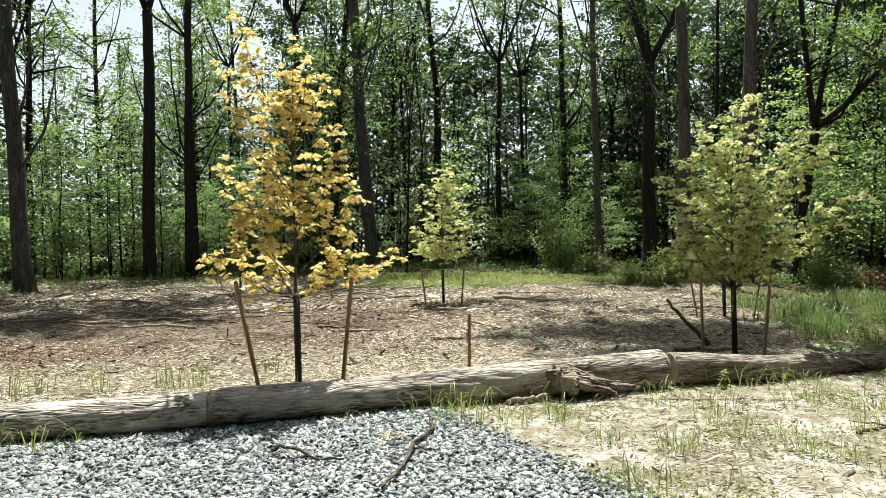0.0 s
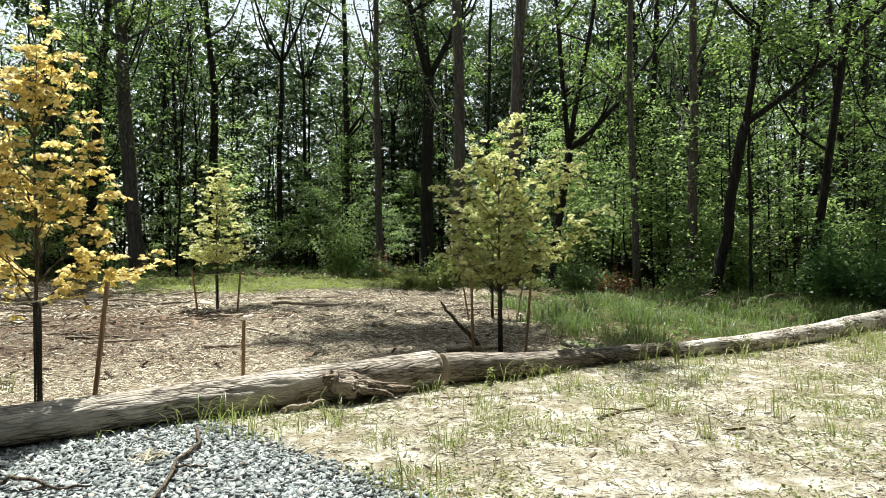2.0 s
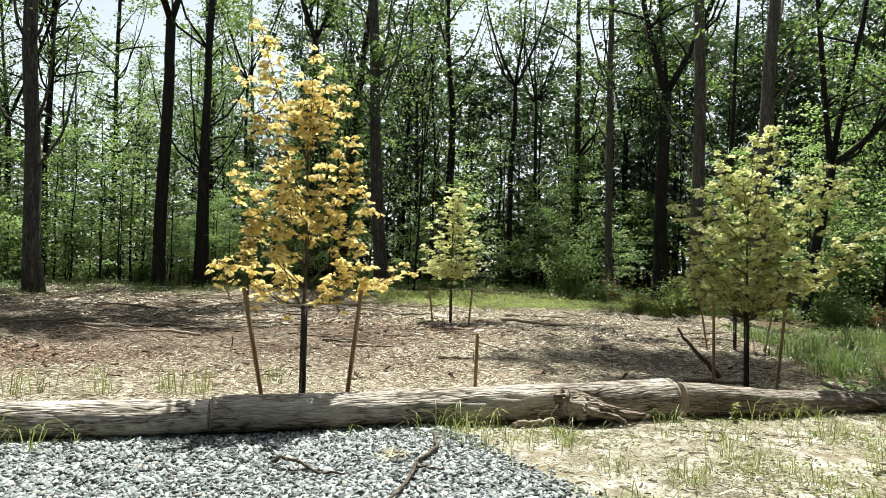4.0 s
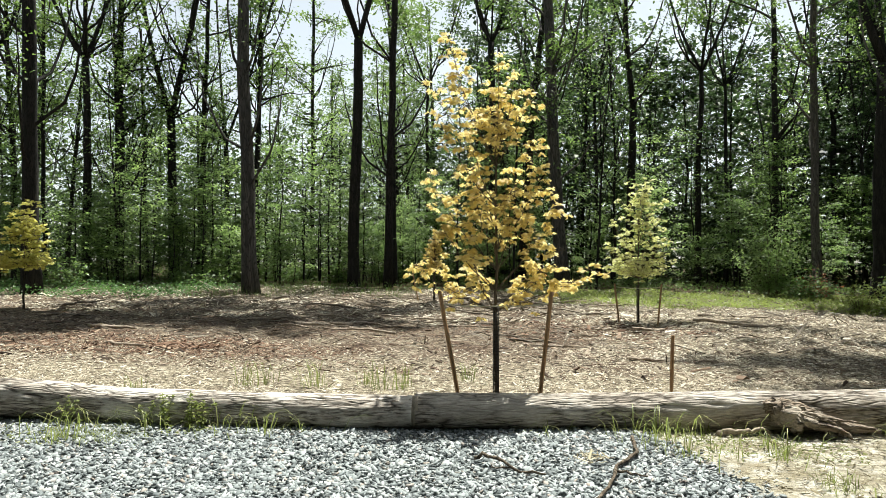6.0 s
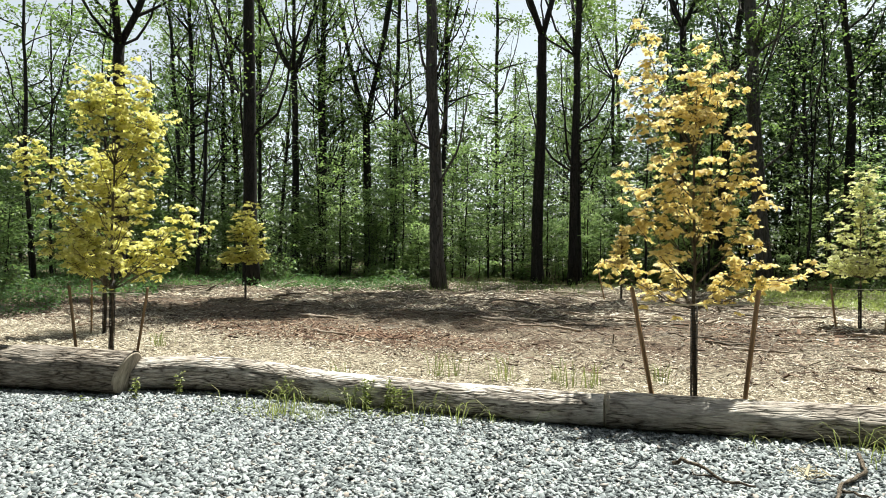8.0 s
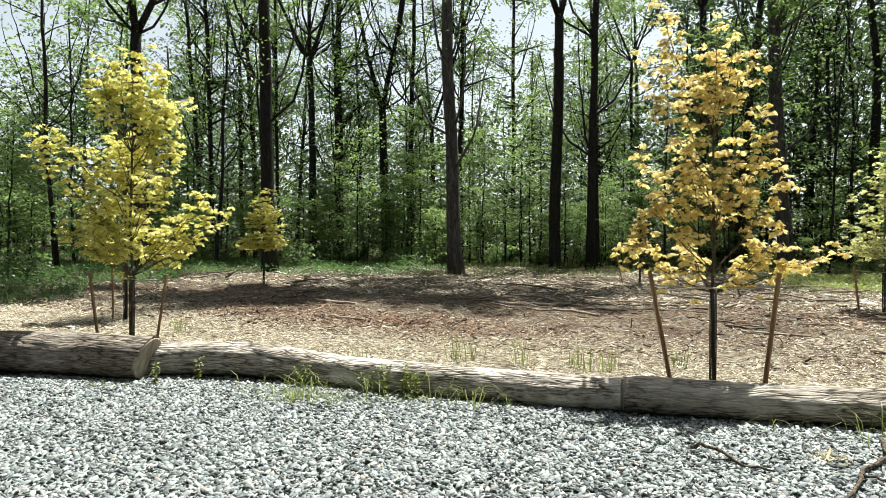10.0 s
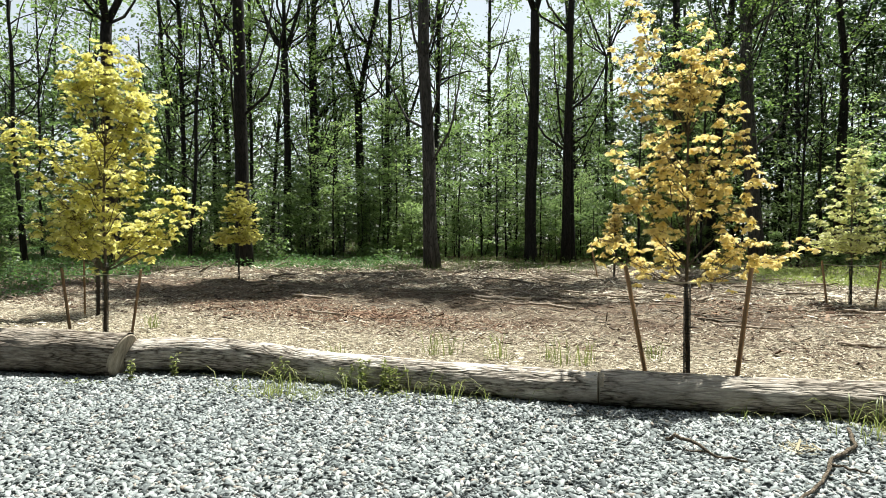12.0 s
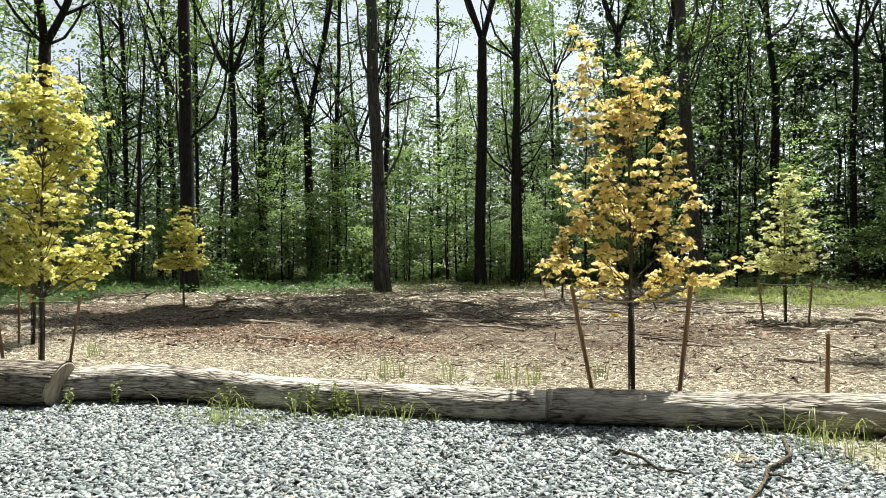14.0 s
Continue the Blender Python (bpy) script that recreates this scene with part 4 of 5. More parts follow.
forest_tree(-2.3, 39.7, 0.60, -0.014, -0.001, 14.3, label=FORKED)
forest_tree(1.4, 32.7, 0.64, -0.045, 0.002, grey=True, height=29, broad=7.0, boughs=12, label="tall forest tree with grey-brown bark")
forest_tree(-0.63, 35.7, 0.45, 0.09, 0.000, bx=-0.3, label="curving forest tree with dark bark")
forest_tree(9.1, 38.7, 0.37, 0.017, -0.004, 12.0, broad=5.0, boughs=8, label=FORKED)
forest_tree(12.2, 35.8, 0.38, -0.002, 0.001, broad=5.0, boughs=9)
forest_tree(12.4, 31.4, 0.40, -0.004, 0.002, pale=True, broad=5.0, boughs=8, label=PALE)
forest_tree(14.1, 29.6, 0.66, 0.026, -0.012, 9.8, broad=4.5, boughs=18, label="thick dark-barked tree with a low fork")
forest_tree(13.2, 24.5, 0.52, 0.003, -0.002, pale=True, height=28, broad=9.0, boughs=13, toward=-2.75, fan=0.3, crown_from=21.0, label=PALE)
forest_tree(14.5, 22.6, 0.59, 0.035, -0.022, pale=True, broad=4.5, boughs=4, label=PALE)
forest_tree(16.5, 22.5, 0.36, 0.108, -0.081, 5.6, boughs=4, forks=((2.3, 0.03, 1.0), (-0.63, 0.13, 1.0), (-0.5, 0.36, 0.55)), label="leaning forked tree with dark bark")
forest_tree(20.1, 34.4, 0.27, 0.033, -0.020)
forest_tree(5.2, 37.4, 0.51, 0.026, -0.003, 9.3, broad=5.0, boughs=12, label=FORKED)
forest_tree(18.5, 19.7, 0.28, -0.013, 0.011, pale=True, broad=4.0, boughs=9, label=PALE)
forest_tree(22.1, 23.1, 0.32, 0.026, -0.024, broad=4.0, boughs=10)
forest_tree(18.7, 17.3, 0.36, 0.010, -0.010, pale=True, broad=4.0, boughs=9, label=PALE)
forest_tree(18.1, 15.8, 0.36, 0.124, -0.145, 5.8, boughs=4, forks=((-0.9, 0.12, 1.0), (-0.83, 0.62, 0.75)), label="leaning forked tree with dark bark")
forest_tree(21.5, 14.8, 0.30, 0.084, -0.127, boughs=3, label="crooked leaning tree with dark bark")
forest_tree(26.1, 18.6, 0.27, 0.034, -0.048)
forest_tree(23.0, 12.3, 0.20, -0.001, 0.002, boughs=3)
forest_tree(28.2, 17.3, 0.30, -0.033, 0.052)
forest_tree(18.9, 14.9, 0.12, 0.011, -0.014, boughs=4, label="slim young tree at the edge of the wood", height=11)


def background_trees():
    """Farther trees of the wood: eight grown once, then repeated with other turns and sizes."""
    rng = np.random.default_rng(77)
    kinds = []
    for i in range(8):
        root = new("forest_tree")
        b, (V, F) = grow(np.random.default_rng(300 + i), rng.uniform(0.20, 0.36), 19, (rng.normal(0, 0.02), rng.normal(0, 0.02)), (0, 8.5, 0, 11)[i % 4], (0, 0), 14, 0.19, (7.0, 3.5)[i % 2], (34, 32)[i % 2], sides=8, thin=(0.5, 0.35)[i % 2], high=1.4)
        part("trunk", b.mesh("tree_trunk"), M_BARK, root)
        # every second kind gets the leaf colour darkened for shade
        part("crown", fast_mesh("tree_crown", V, F), M_DEEP_SHADED if i % 2 else M_CANOPY, root)
        tagged(root, "slender tree deep in the wood", "tree", FOREST_GROUP)
        kinds.append(root)
    placed = 0
    spots = []
    while placed < 100:
        a, d = rng.uniform(-62, 66), 33 + 42 * rng.uniform(0, 1) ** 0.8
        if a > 30:
            d += 2
        if a < 4 and rng.uniform() < 0.45 or 2 < a < 26 and d < 42:
            continue
        x, y = d * math.sin(radians(a)), d * math.cos(radians(a))
        if any((x - p) ** 2 + (y - q) ** 2 < 5 for p, q in spots):
            continue
        spots.append((x, y))
        s = rng.uniform(0.8, 1.25)
        m = pose(x, y, float(ground_z(x, y)), 0, 0, rng.uniform(0, 360)) @ Matrix.Scale(s, 4)
        if placed < 8:
            kinds[placed].matrix_basis = m
        else:
            t = copy_thing(kinds[placed % 4 * 2 + (1 if a > 4 else 0)], m)
            t.matrix_basis = m
        placed += 1


background_trees()


def understory_tree(rng, height, label, material, leaf_size, per, spread, name="understory_tree"):
    """A thin young forest tree with flat layers of leaves."""
    root = new(name)
    b = Build()
    n = 10
    st = np.column_stack((np.cumsum(rng.normal(0, 0.05, (n, 2)), 0), np.linspace(-0.15, height, n)))
    b.tube(st, np.linspace(0.012 + height * 0.006, 0.006, n), 6)
    P = []
    for i in range(int(10 + height * 2.6)):
        h = rng.uniform(0.18, 0.98) * height
        s = np.array([np.interp(h, st[:, 2], st[:, j]) for j in range(3)])
        L = spread * 1.15 * (1.15 - 0.75 * h / height) * rng.uniform(0.5, 1.2)
        az = rng.uniform(0, 6.28)
        e = s + np.array((L * math.cos(az), L * math.sin(az), L * rng.uniform(0.0, 0.5)))
        p = wander(rng, s, e, 5, 0.03)
        b.tube(p, np.linspace(0.011, 0.003, 5), 3, cap=False)
        for c in p[1:]:
            P.append(c + rng.normal(0, 0.2, (per, 3)) * (1, 1, 0.2))
    V, F = leaf_quads(np.vstack(P), leaf_size, rng, 0.2, 0.72, 0.7)
    part("trunk", b.mesh("thin_trunk"), M_BARK, root)
    part("crown", fast_mesh("layered_crown", V, F), material, root)
    return tagged(root, label, "young tree", "young trees under the wood")


def understory():
    """Young trees under the wood: finely leaved kinds at its edge, simpler ones behind."""
    rng = np.random.default_rng(91)
    sets = ((4.2, M_FOREST, 0.12, 16, 1.4), (6.0, M_FOREST, 0.125, 16, 1.7), (3.0, M_FOREST, 0.115, 15, 1.2), (7.5, M_CANOPY, 0.125, 16, 1.9), (5.0, M_CANOPY, 0.12, 15, 1.4), (2.2, M_FOREST, 0.11, 14, 1.0), (6.6, M_FOREST, 0.125, 15, 1.6),
            (5.5, M_FOREST, 0.19, 7, 1.7), (7.5, M_CANOPY, 0.20, 7, 2.0), (4.0, M_FOREST, 0.18, 7, 1.4))
    kinds = [understory_tree(np.random.default_rng(500 + i), h, "thin young tree with layered green leaves", m, s, p, w) for i, (h, m, s, p, w) in enumerate(sets)]
    used = set()
    for i in range(262):
        a = rng.uniform(-60, 64)
        edge = float(np.interp(a, (-60, -45, -30, -15, 0, 12, 28, 40, 52, 64), (27, 30, 31, 33, 36, 37, 34, 30, 28, 26)))
        near = i % 2 == 0
        d = edge + (rng.uniform(0, 10) if near else rng.uniform(9, 28))
        x, y = d * math.sin(radians(a)), d * math.cos(radians(a))
        s = rng.uniform(0.75, 1.25) * (0.85 if a < -4 else 1.0)
        m = pose(x, y, float(ground_z(x, y)), 0, 0, rng.uniform(0, 360)) @ Matrix.Scale(s, 4)
        k = (i // 2) % 7 if near else 7 + (i // 2) % 3
        if k in used:
            copy_thing(kinds[k], m).matrix_basis = m
        else:
            kinds[k].matrix_basis = m
            used.add(k)


understory()


def edge_trees():
    """Young trees with loose sprays at the edge of the wood; sunlight is put into their bright leaf colour."""
    rng = np.random.default_rng(211)
    kinds = [understory_tree(np.random.default_rng(590 + i), h, "young tree with loose sprays of leaves in a sunlit-bright colour", M_SPRAY_LIT, 0.15, 7, w, "edge_tree")
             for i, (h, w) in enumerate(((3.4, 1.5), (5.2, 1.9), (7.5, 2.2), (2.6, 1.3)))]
    for i in range(186):
        a = rng.uniform(28, 66) if i < 56 else rng.uniform(2, 30) if i < 68 else rng.uniform(-60, 0) if i < 138 else rng.uniform(-36, 4)
        d = float(np.interp(a, (-60, -40, -20, 0, 12, 28, 40, 52, 66), (29, 32, 34, 35, 33, 31, 26, 25, 24))) + (rng.uniform(0, 9) if i < 138 else rng.uniform(-1, 4))
        x, y = d * math.sin(radians(a)), d * math.cos(radians(a))
        m = pose(x, y, float(ground_z(x, y)), 0, 0, rng.uniform(0, 360)) @ Matrix.Scale(rng.uniform(0.8, 1.2) if i < 138 else rng.uniform(0.55, 0.95), 4)
        if i < 4:
            kinds[i].matrix_basis = m
        else:
            copy_thing(kinds[i % 4], m).matrix_basis = m


edge_trees()


def thicket_trees():
    """Taller leafy trees that close the darker side of the wood, with shade put into their leaf colour."""
    rng = np.random.default_rng(171)
    kinds = [understory_tree(np.random.default_rng(560 + i), 8.5 + i, "dense leafy tree in the wood with shade-darkened leaf colour", M_DEEP_SHADED, 0.22, 9, 2.3, "thicket_tree") for i in range(3)]
    for i in range(66):
        a, d = rng.uniform(-7, 68), 45 + 15 * rng.uniform(0, 1)
        x, y = d * math.sin(radians(a)), d * math.cos(radians(a))
        m = pose(x, y, float(ground_z(x, y)), 0, 0, rng.uniform(0, 360)) @ Matrix.Scale(rng.uniform(1.3, 2.2), 4)
        if i < 3:
            kinds[i].matrix_basis = m
        else:
            copy_thing(kinds[i % 3], m).matrix_basis = m


thicket_trees()


def pole_trees():
    """Thin dark poles of suppressed trees, with a few sprays of leaves."""
    rng = np.random.default_rng(133)
    kinds = []
    for i in range(5):
        root = new("pole_tree")
        r = np.random.default_rng(700 + i)
        b, (V, F) = grow(r, r.uniform(0.09, 0.16), r.uniform(9, 13), (r.normal(0, 0.03), r.normal(0, 0.03)), 0, (r.normal(0, 0.25), 0), 6, 0.18, 3.0, 8, sides=6)
        part("trunk", b.mesh("pole_trunk"), M_BARK, root)
        part("crown", fast_mesh("pole_crown", V, F), M_FOREST, root)
        kinds.append(tagged(root, "thin dark pole tree with few leaves", "tree", "thin poles in the wood"))
    for i in range(95):
        a, d = 64 - 124 * rng.uniform(0, 1) ** 1.5, rng.uniform(30, 62)
        if a > 28:
            d -= 2
        x, y = d * math.sin(radians(a)), d * math.cos(radians(a))
        m = pose(x, y, float(ground_z(x, y)), 0, 0, rng.uniform(0, 360)) @ Matrix.Scale(rng.uniform(0.8, 1.25), 4)
        if i < 5:
            kinds[i].matrix_basis = m
        else:
            copy_thing(kinds[i % 5], m).matrix_basis = m


pole_trees()


def shrub(x, y, rx, ry, h, count, material, label, seed, leaf=0.10, name="shrub"):
    """A bush: many stems from one foot, leaves in clumps, uneven outline."""
    rng = np.random.default_rng(seed)
    root = new(name)
    root.location = (x, y, float(ground_z(x, y)))
    b = Build()
    P = []
    for i in range(26):
        az, k = rng.uniform(0, 6.28), math.sqrt(rng.uniform(0.02, 1))
        e = np.array((rx * k * math.cos(az), ry * k * math.sin(az), h * rng.uniform(0.45, 1.0) * (1 - 0.45 * k * k)))
        p = wander(rng, (e[0] * 0.3, e[1] * 0.3, -0.03), e, 6, 0.03)
        b.tube(p, np.linspace(0.012, 0.004, 6), 4, cap=False)
        for c in p[1:]:
            P.append(c + rng.normal(0, 0.16 * max(rx, ry) ** 0.5, (count // 130, 3)) * (1, 1, 0.6))
    P = np.vstack(P)
    P[:, 2] = np.maximum(P[:, 2], 0.04)
    V, F = leaf_quads(P, leaf, rng, 0.15, 0.5, 0.75)
    part("stem", b.mesh("shrub_stem"), M_TWIG, root)
    part("foliage", fast_mesh("shrub_foliage", V, F), material, root)
    return tagged(root, label, "shrub", "shrubs at the edge of the wood")


shrub(11.3, 22.3, 1.0, 0.8, 1.5, 1500, M_LIME, "bright lime-green shrub below a pale trunk", 1)
shrub(10.3, 22.7, 0.7, 0.6, 1.0, 800, M_LIME, "low bright green shrub on the grass", 2)
shrub(15.3, 18.7, 1.4, 1.0, 1.5, 2400, M_SHRUB, "pale green shrub at the edge of the wood", 3)
shrub(17.6, 16.0, 1.2, 0.9, 1.3, 2000, M_SHRUB, "grey-green shrub at the edge of the wood", 4)
shrub(15.9, 18.0, 0.7, 0.5, 0.95, 700, M_RUST, "rust-brown withered shrub by the grass", 5)
shrub(20.4, 12.7, 2.2, 1.5, 2.7, 5200, M_THICKET, "dense dark green thicket", 6, 0.13)
shrub(20.6, 10.6, 2.4, 1.8, 3.0, 6500, M_THICKET, "dense dark green thicket", 7, 0.13)
shrub(19.4, 16.4, 1.5, 1.0, 3.4, 2200, M_SPRAY_LIT, "loose young bush with pale leaves in a sunlit-bright colour", 10, 0.13)
shrub(9.65, 28.6, 1.5, 1.1, 4.6, 3600, M_SPRAY_LIT, "pale green young bush in front of the wood", 8, 0.12)
shrub(11.4, 28.8, 0.8, 0.6, 1.3, 700, M_RUST, "small reddish withered shrub below trees", 9, 0.09)
for i_s in range(46):
    r_s = np.random.default_rng(900 + i_s)
    a_s = r_s.uniform(-58, 60)
    d_s = float(np.interp(a_s, (-60, -45, -30, -15, 0, 12, 28, 40, 60), (25, 29, 31, 34, 34, 30, 29, 27, 25))) + r_s.uniform(0, 6)
    shrub(d_s * math.sin(radians(a_s)), d_s * math.cos(radians(a_s)), r_s.uniform(0.8, 1.6), r_s.uniform(0.6, 1.2), r_s.uniform(0.6, 1.7), 900, M_FOREST, "low green bush on the forest floor", 950 + i_s, 0.13)

# ---- far woods closing the view, and an added leaf ring behind the camera ----
def far_woods():
    rng = np.random.default_rng(5)
    n = 84000
    # unseen leaf ring 14 to 27 m behind the camera, added to block skylight
    back_screen = rng.uniform(0, 1, n) < 0.4
    a = np.radians(np.where(back_screen, rng.uniform(80, 282, n), rng.uniform(-75, 80, n)))
    d = np.where(back_screen, rng.uniform(14, 27, n), rng.uniform(62, 90, n))
    x, y = d * np.sin(a), d * np.cos(a)
    h = np.where(back_screen, 30, np.where(a > -0.08, 30, 17)) * rng.uniform(0, 1, n) ** np.where(back_screen, 0.9, np.where(a > -0.08, 1.0, 1.15)) * (0.75 + 0.25 * np.sin(a * 23) * np.sin(a * 9 + 1))
    m = 66000
    a2 = np.radians(rng.uniform(-68, 70, m))
    d2 = rng.uniform(44, 62, m) - np.where(a2 > 0.5, 8, 0)
    h = np.concatenate((h, np.where(a2 < 0.08, 13.0, 8.0) * rng.uniform(0, 1, m) ** 1.1 * (0.75 + 0.25 * np.sin(a2 * 31) * np.sin(a2 * 13 + 2))))
    x, y = np.concatenate((x, d2 * np.sin(a2))), np.concatenate((y, d2 * np.cos(a2)))
    size = np.concatenate((np.where(back_screen, 1.35, np.where(a > -0.08, 0.85, 0.6)), np.full(m, 0.34)))
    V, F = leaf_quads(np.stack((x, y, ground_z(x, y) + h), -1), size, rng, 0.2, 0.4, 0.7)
    ob = part("far_woods", fast_mesh("far_woods", V, F), M_FAR_SHADED)
    tagged(ob, "distant green woods, with an unseen leaf ring added behind the camera", "woods", kind="stuff")


far_woods()

# ---- grass, ground cover and brush ----
r_g = np.random.default_rng(61)
blades("sand_grass", "thin green grass growing in the sand", 4600, scatter_spots(r_g, 190, (1.0, 16), (3.4, 8.5), lambda x, y: (x > gravel_edge(y) - 0.1) & (y < log_line(x) - 0.2)), M_GRASS, 0.23, 62, 0.17, 1.0)
blades("log_grass", "green grass tufts growing along the logs", 480, [(-4.3, 5.85, 1.0), (-3.6, 5.9, 0.9), (-3.0, 5.95, 1.1), (-2.6, 5.98, 1.0), (-2.2, 6.0, 0.8), (-4.6, 5.5, 1.1), (-4.2, 5.4, 1.0), (0.1, 6.25, 0.8), (0.95, 6.36, 1.2), (1.15, 6.25, 1.1), (1.5, 6.5, 0.9), (1.85, 6.5, 0.8), (3.4, 6.55, 0.8), (4.4, 6.6, 1.2), (4.9, 6.6, 1.1), (6.6, 6.8, 1.4), (6.9, 6.9, 1.4), (7.4, 6.7, 1.2), (8.6, 6.7, 1.2), (9.6, 6.8, 1.4), (11.6, 7.0, 1.3), (13.2, 7.4, 1.4)], M_GRASS, 0.36, 63, 0.24, 1.0)
blades("clearing_weeds", "sparse green weeds growing in the chips", 230, [(-3.8, 8.3, 1.1), (-3.55, 8.4, 0.8), (-2.8, 8.3, 1.2), (-1.9, 8.3, 1.1), (-1.7, 8.5, 0.9), (-4.8, 7.4, 0.7), (-0.9, 9.2, 0.8), (-8.9, 8.3, 0.8), (-2.2, 8.6, 0.7)], M_GRASS, 0.42, 64, 0.13, 0.7)
blades("tall_grass", "tall green grass beside the log", 11000, scatter_spots(r_g, 520, (6.0, 22), (7.9, 16), lambda x, y: (y > log_line(x) + 0.4) & (x > 6.9 + 0.35 * (y - 8)) & (np.sin(x * 1.7 + 0.6 * y) * np.sin(y * 1.5 - 0.8 * x) > -0.02)), M_MEADOW, 0.46, 65, 0.2, 0.75)
blades("edge_grass", "low bright grass where the clearing meets the wood", 9000, scatter_spots(r_g, 600, (0.0, 18), (20.5, 28), lambda x, y: y > 22.3 - 0.05 * x), M_LIME, 0.28, 66, 0.4, 0.5)
blades("edge_grass", "low green grass below the trees", 9000, scatter_spots(r_g, 420, (-26, -5), (20, 32), lambda x, y: y > 23.6 + 0.02 * x + 1.2 * np.sin(x * 0.7)), M_MEADOW, 0.3, 67, 0.5, 0.5)


def ground_cover(name, label, count, xr, yr, keep, material, size, h, seed):
    rng = np.random.default_rng(seed)
    x, y = rng.uniform(*xr, count), rng.uniform(*yr, count)
    ok = keep(x, y)
    x, y = x[ok], y[ok]
    z = ground_z(x, y) + h * rng.uniform(0.05, 1, len(x)) * (0.6 + 0.4 * np.sin(x * 1.7) * np.sin(y * 1.3))
    V, F = leaf_quads(np.stack((x, y, z), -1), size, rng, 0.1, 0.6, 0.75)
    tagged(part(name, fast_mesh(name, V, F), material), label, "ground cover", kind="stuff")


ground_cover("forest_herbs", "low green herbs under the trees", 60000, (-45, 45), (20, 48), lambda x, y: ((y + 0.12 * np.abs(x) > 28.5) & ((y > 31) | (x < 0)) & ((x < -19) | (x > -1) | (y > 34) | (np.sin(x * 2.3 + y) * np.sin(y * 1.9 - x) > 0.35))) | (x > 12 + 0.3 * (y - 14)), M_SHRUB, 0.13, 0.45, 71)
ground_cover("edge_herbs", "bright green herbs at the sunny edge of the wood", 16000, (1.0, 17), (22.3, 31), lambda x, y: y > 22.6 - 0.05 * x + 0.5 * np.sin(x * 1.1), M_LIME, 0.1, 0.2, 76)
ground_cover("ground_ivy", "dark green creeping plants at the edge of the mulch", 30000, (-34, -12), (9.5, 27), lambda x, y: (x < -15.2 - 0.35 * (y - 9.5) + 0.6 * np.sin(y * 1.3)) | (y > 20.8 + 0.3 * (x + 14) + 0.5 * np.sin(x)), M_THICKET, 0.10, 0.45, 72)
blades("corner_grass", "tall dark green grass at the corner of the clearing", 5000, scatter_spots(r_g, 260, (-28, -14), (9.5, 22), lambda x, y: x < -14.9 - 0.35 * (y - 9.5)), M_MEADOW, 0.4, 69, 0.4, 0.6)

ground_cover("meadow_herbs", "low green herbs among the tall grass", 13000, (6.5, 24), (8.0, 19), lambda x, y: (y > log_line(x) + 0.5) & (x > 7.0 + 0.38 * (y - 8) + 0.5 * np.sin(y * 2)), M_MEADOW, 0.085, 0.2, 73)
ground_cover("sand_weeds", "patches of tiny green weeds on the sand", 52000, (1.0, 16), (2.0, 8.4), lambda x, y: (x > gravel_edge(y)) & (y < log_line(x) - 0.1) & (np.sin(x * 1.9 + 0.7) * np.sin(y * 2.6 + 0.5 * x) > 0.15), M_GRASS, 0.032, 0.035, 74)
ground_cover("gravel_weeds", "patches of small green weeds growing in the gravel", 2600, (-7.0, -2.5), (4.6, 5.95), lambda x, y: (y < log_line(x) - 0.2) & ((np.hypot((x + 4.45) / 0.45, (y - 5.35) / 0.22) < 1) | (np.hypot((x + 6.3) / 0.25, (y - 4.85) / 0.12) < 1) | (np.hypot((x + 3.2) / 0.35, (y - 5.75) / 0.1) < 1)), M_GRASS, 0.04, 0.08, 75)

for i_b in range(195):
    r_b = np.random.default_rng(1200 + i_b)
    bx_, by_ = (r_b.uniform(-13, 9), r_b.uniform(13.5, 24)) if i_b < 95 else (r_b.uniform(-6.5, 2), r_b.uniform(15.5, 26))
    az_, L_ = r_b.uniform(-1.2, 1.2) + (math.pi if r_b.uniform() < 0.5 else 0), r_b.uniform(0.6, 2.0)
    fallen_branch("bleached fallen branch lying on the mulch", (bx_, by_), (bx_ + L_ * math.cos(az_), by_ + L_ * math.sin(az_) * 0.7, 0.05), r_b.uniform(0.013, 0.04), 1250 + i_b, 0.012, 3, M_LITTER if i_b % 3 == 0 else M_DEAD)
for i_b, (x_b, y_b, X_b, Y_b, R_b) in enumerate(((-0.2, 12.9, 0.9, 12.7, 0.03), (1.6, 11.6, 3.0, 11.2, 0.035), (3.4, 8.6, 4.6, 8.7, 0.045), (3.6, 8.9, 4.7, 8.9, 0.035), (-9.5, 13.2, -8.3, 13.0, 0.05), (-5.6, 15.2, -4.3, 15.6, 0.06), (-7.8, 11.3, -7.0, 11.2, 0.04), (4.2, 18.2, 5.6, 16.8, 0.06), (4.6, 19.5, 6.4, 19.3, 0.05), (5.0, 17.5, 6.3, 17.6, 0.045))):
    fallen_branch("pale split limb lying on the mulch", (x_b, y_b), (X_b, Y_b), R_b, 1300 + i_b, 0.02, 1)

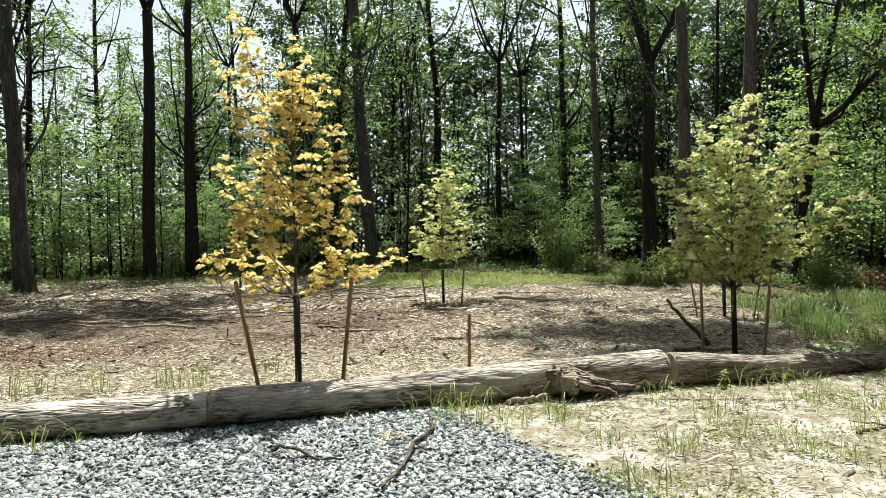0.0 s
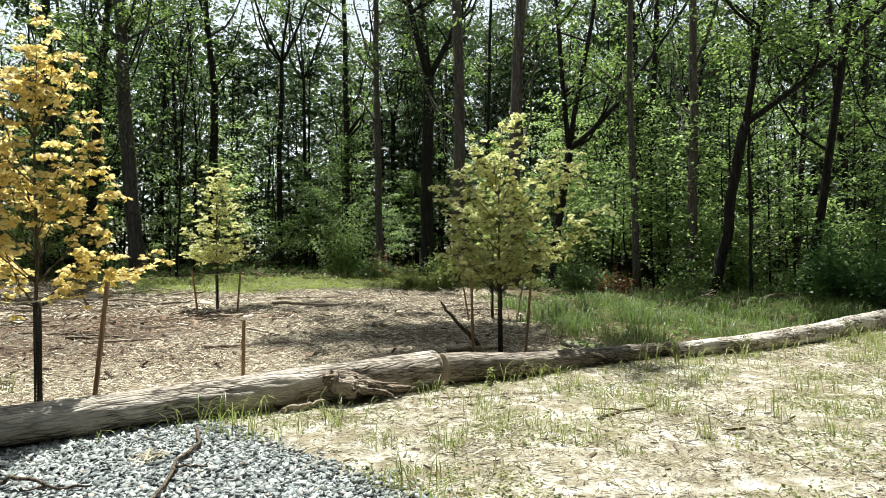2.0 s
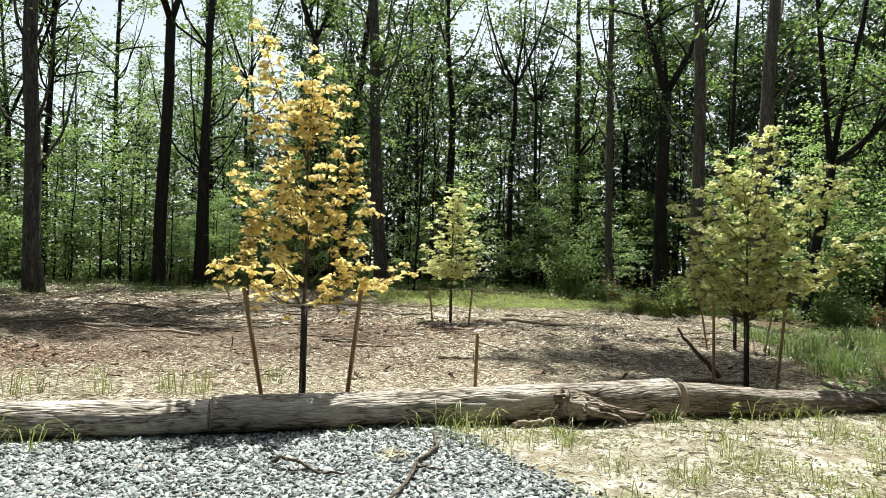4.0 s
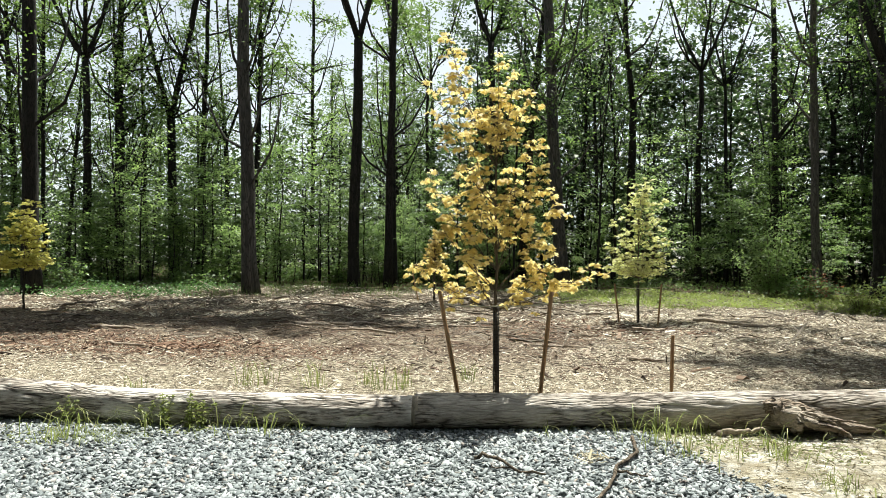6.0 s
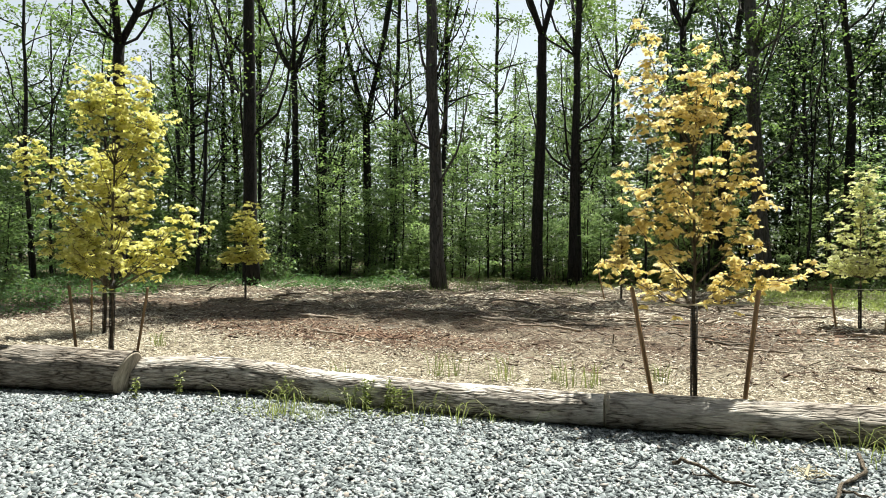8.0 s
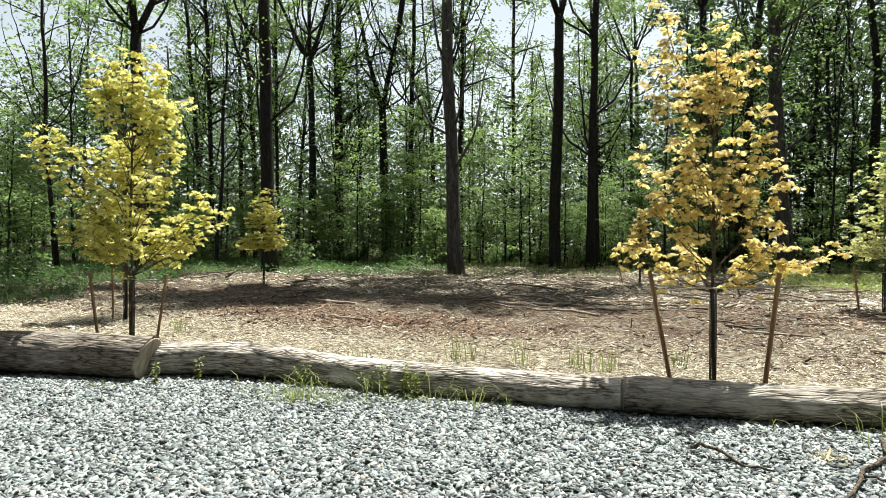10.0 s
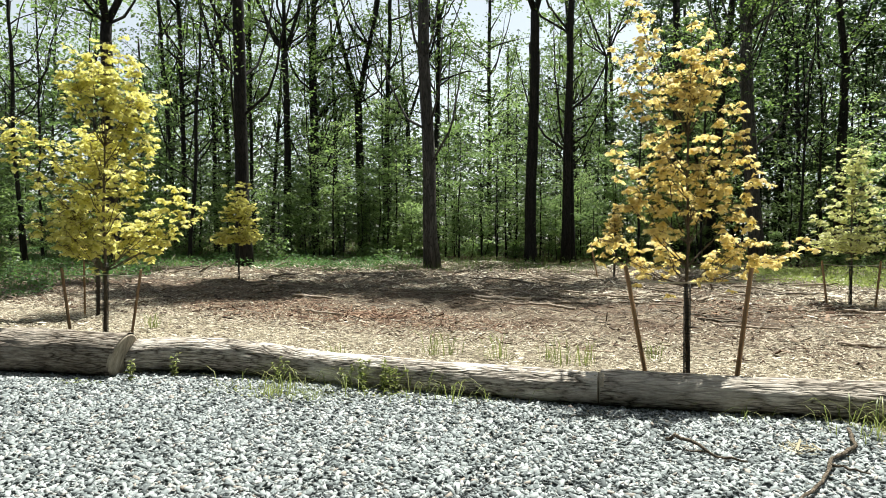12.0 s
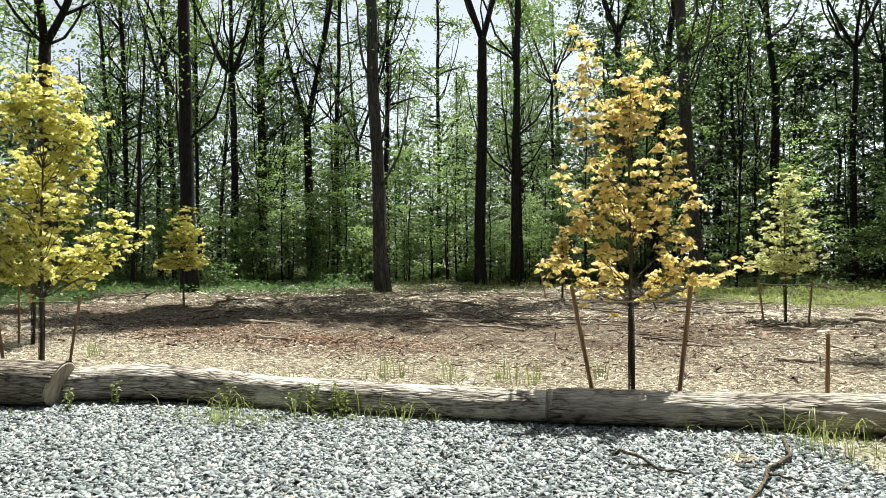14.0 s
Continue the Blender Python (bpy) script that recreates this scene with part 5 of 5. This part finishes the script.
def weed(x, y, h, seed, stems=3):
    """A small upright weed: thin stems with pairs of little leaves."""
    rng = np.random.default_rng(seed)
    root = new("weed")
    root.location = (x, y, float(ground_z(x, y)))
    b, P = Build(), []
    for _ in range(stems):
        az, k = rng.uniform(0, 6.28), rng.uniform(0.1, 0.45)
        e = np.array((h * k * math.cos(az), h * k * math.sin(az), h * rng.uniform(0.7, 1.1)))
        p = wander(rng, (0, 0, -0.02), e, 7, 0.006)
        b.tube(p, np.linspace(0.004, 0.002, 7), 4, cap=False)
        for c in p[1:]:
            P.append(c + rng.normal(0, 0.012, (4, 3)))
    V, F = leaf_quads(np.vstack(P), 0.045, rng, 0.1, 0.5, 0.6)
    part("stem", b.mesh("weed_stem"), M_GRASS, root)
    part("leaves", fast_mesh("weed_leaves", V, F), M_GRASS, root)
    tagged(root, "small leafy green weed growing against the log", "weed", "weeds along the log")


for i_w, (x_w, y_w, h_w, n_w) in enumerate(((-5.75, 5.55, 0.30, 2), (-4.55, 5.78, 0.26, 3), (-3.55, 5.95, 0.30, 5), (-3.35, 5.98, 0.33, 5), (-3.75, 5.92, 0.24, 4), (-6.0, 5.15, 0.22, 3), (-3.2, 5.95, 0.26, 4), (4.2, 6.65, 0.2, 3), (7.6, 7.0, 0.4, 4), (9.0, 7.0, 0.35, 4), (12.1, 7.3, 0.4, 5))):
    weed(x_w, y_w, h_w, 1500 + i_w, n_w)
blades("gravel_grass", "patch of bright green grass growing in the gravel", 900, [(-4.1, 5.55, 1.2), (-3.85, 5.5, 1.0), (-4.35, 5.45, 0.9), (-4.9, 5.2, 0.6), (-6.6, 4.75, 0.6), (-3.6, 5.6, 0.7), (-5.6, 4.9, 0.5)], M_GRASS, 0.10, 68, 0.2, 1.1)

for i_b in range(34):
    r_b = np.random.default_rng(1400 + i_b)
    bx_, by_ = (r_b.uniform(15.0, 21.5), r_b.uniform(13.5, 18.0)) if i_b < 24 else (r_b.uniform(-18, -13), r_b.uniform(17, 22))
    az_, L_ = r_b.uniform(-1.6, 1.6), r_b.uniform(0.6, 1.9)
    fallen_branch("grey dead branch lying below the trees", (bx_, by_), (bx_ + L_ * math.cos(az_), by_ + L_ * math.sin(az_), r_b.uniform(0.05, 0.4)), r_b.uniform(0.015, 0.04), 1450 + i_b, 0.012, 3, M_DEAD if i_b % 2 else M_LITTER)

# crumbled heap of rotten wood, and red-brown crumbs strewn round it
M_ROTTEN = chip_material("rotten_wood", (0.04, 0.023, 0.015), (0.12, 0.068, 0.043), (0.23, 0.14, 0.092), (0.36, 0.26, 0.185))
chips("rotten_wood", "crumbled reddish heap of rotten wood", 1600, (-7.4, -5.2), (10.8, 12.3),
      lambda x, y, r: ((x + 6.3) / 0.7) ** 2 + ((y - 11.5) / 0.4) ** 2 < 0.35 + r.uniform(0, 0.65, len(x)), M_ROTTEN, 0.09, 26, 0.03, 0.3)
chips("bark_crumbs", "red-brown crumbs of bark strewn over the chips", 26000, (-12, -2), (9.3, 14.0),
      lambda x, y, r: ((x + 7.2) / 4.6) ** 2 + ((y - 11.5) / 1.5) ** 2 < r.uniform(0, 1.0, len(x)), M_ROTTEN, 0.045, 30, 0.018, 0.35)
chips("bark_crumbs", "red-brown crumbs of bark strewn round the young maple", 9000, (-2, 5.5), (13.0, 19.0),
      lambda x, y, r: ((x - 1.4) / 3.6) ** 2 + ((y - 15.8) / 2.2) ** 2 < r.uniform(0, 1.0, len(x)), M_ROTTEN, 0.055, 31, 0.018, 0.35)

chips("straw_patch", "small patch of dry straw lying on the gravel", 1200, (-0.1, 1.0), (4.9, 5.9),
      lambda x, y, r: ((x - 0.45) / 0.18) ** 2 + ((y - 5.4) / 0.2) ** 2 < 0.3 + r.uniform(0, 0.7, len(x)), M_STRAW, 0.05, 28, 0.03, 0.16)
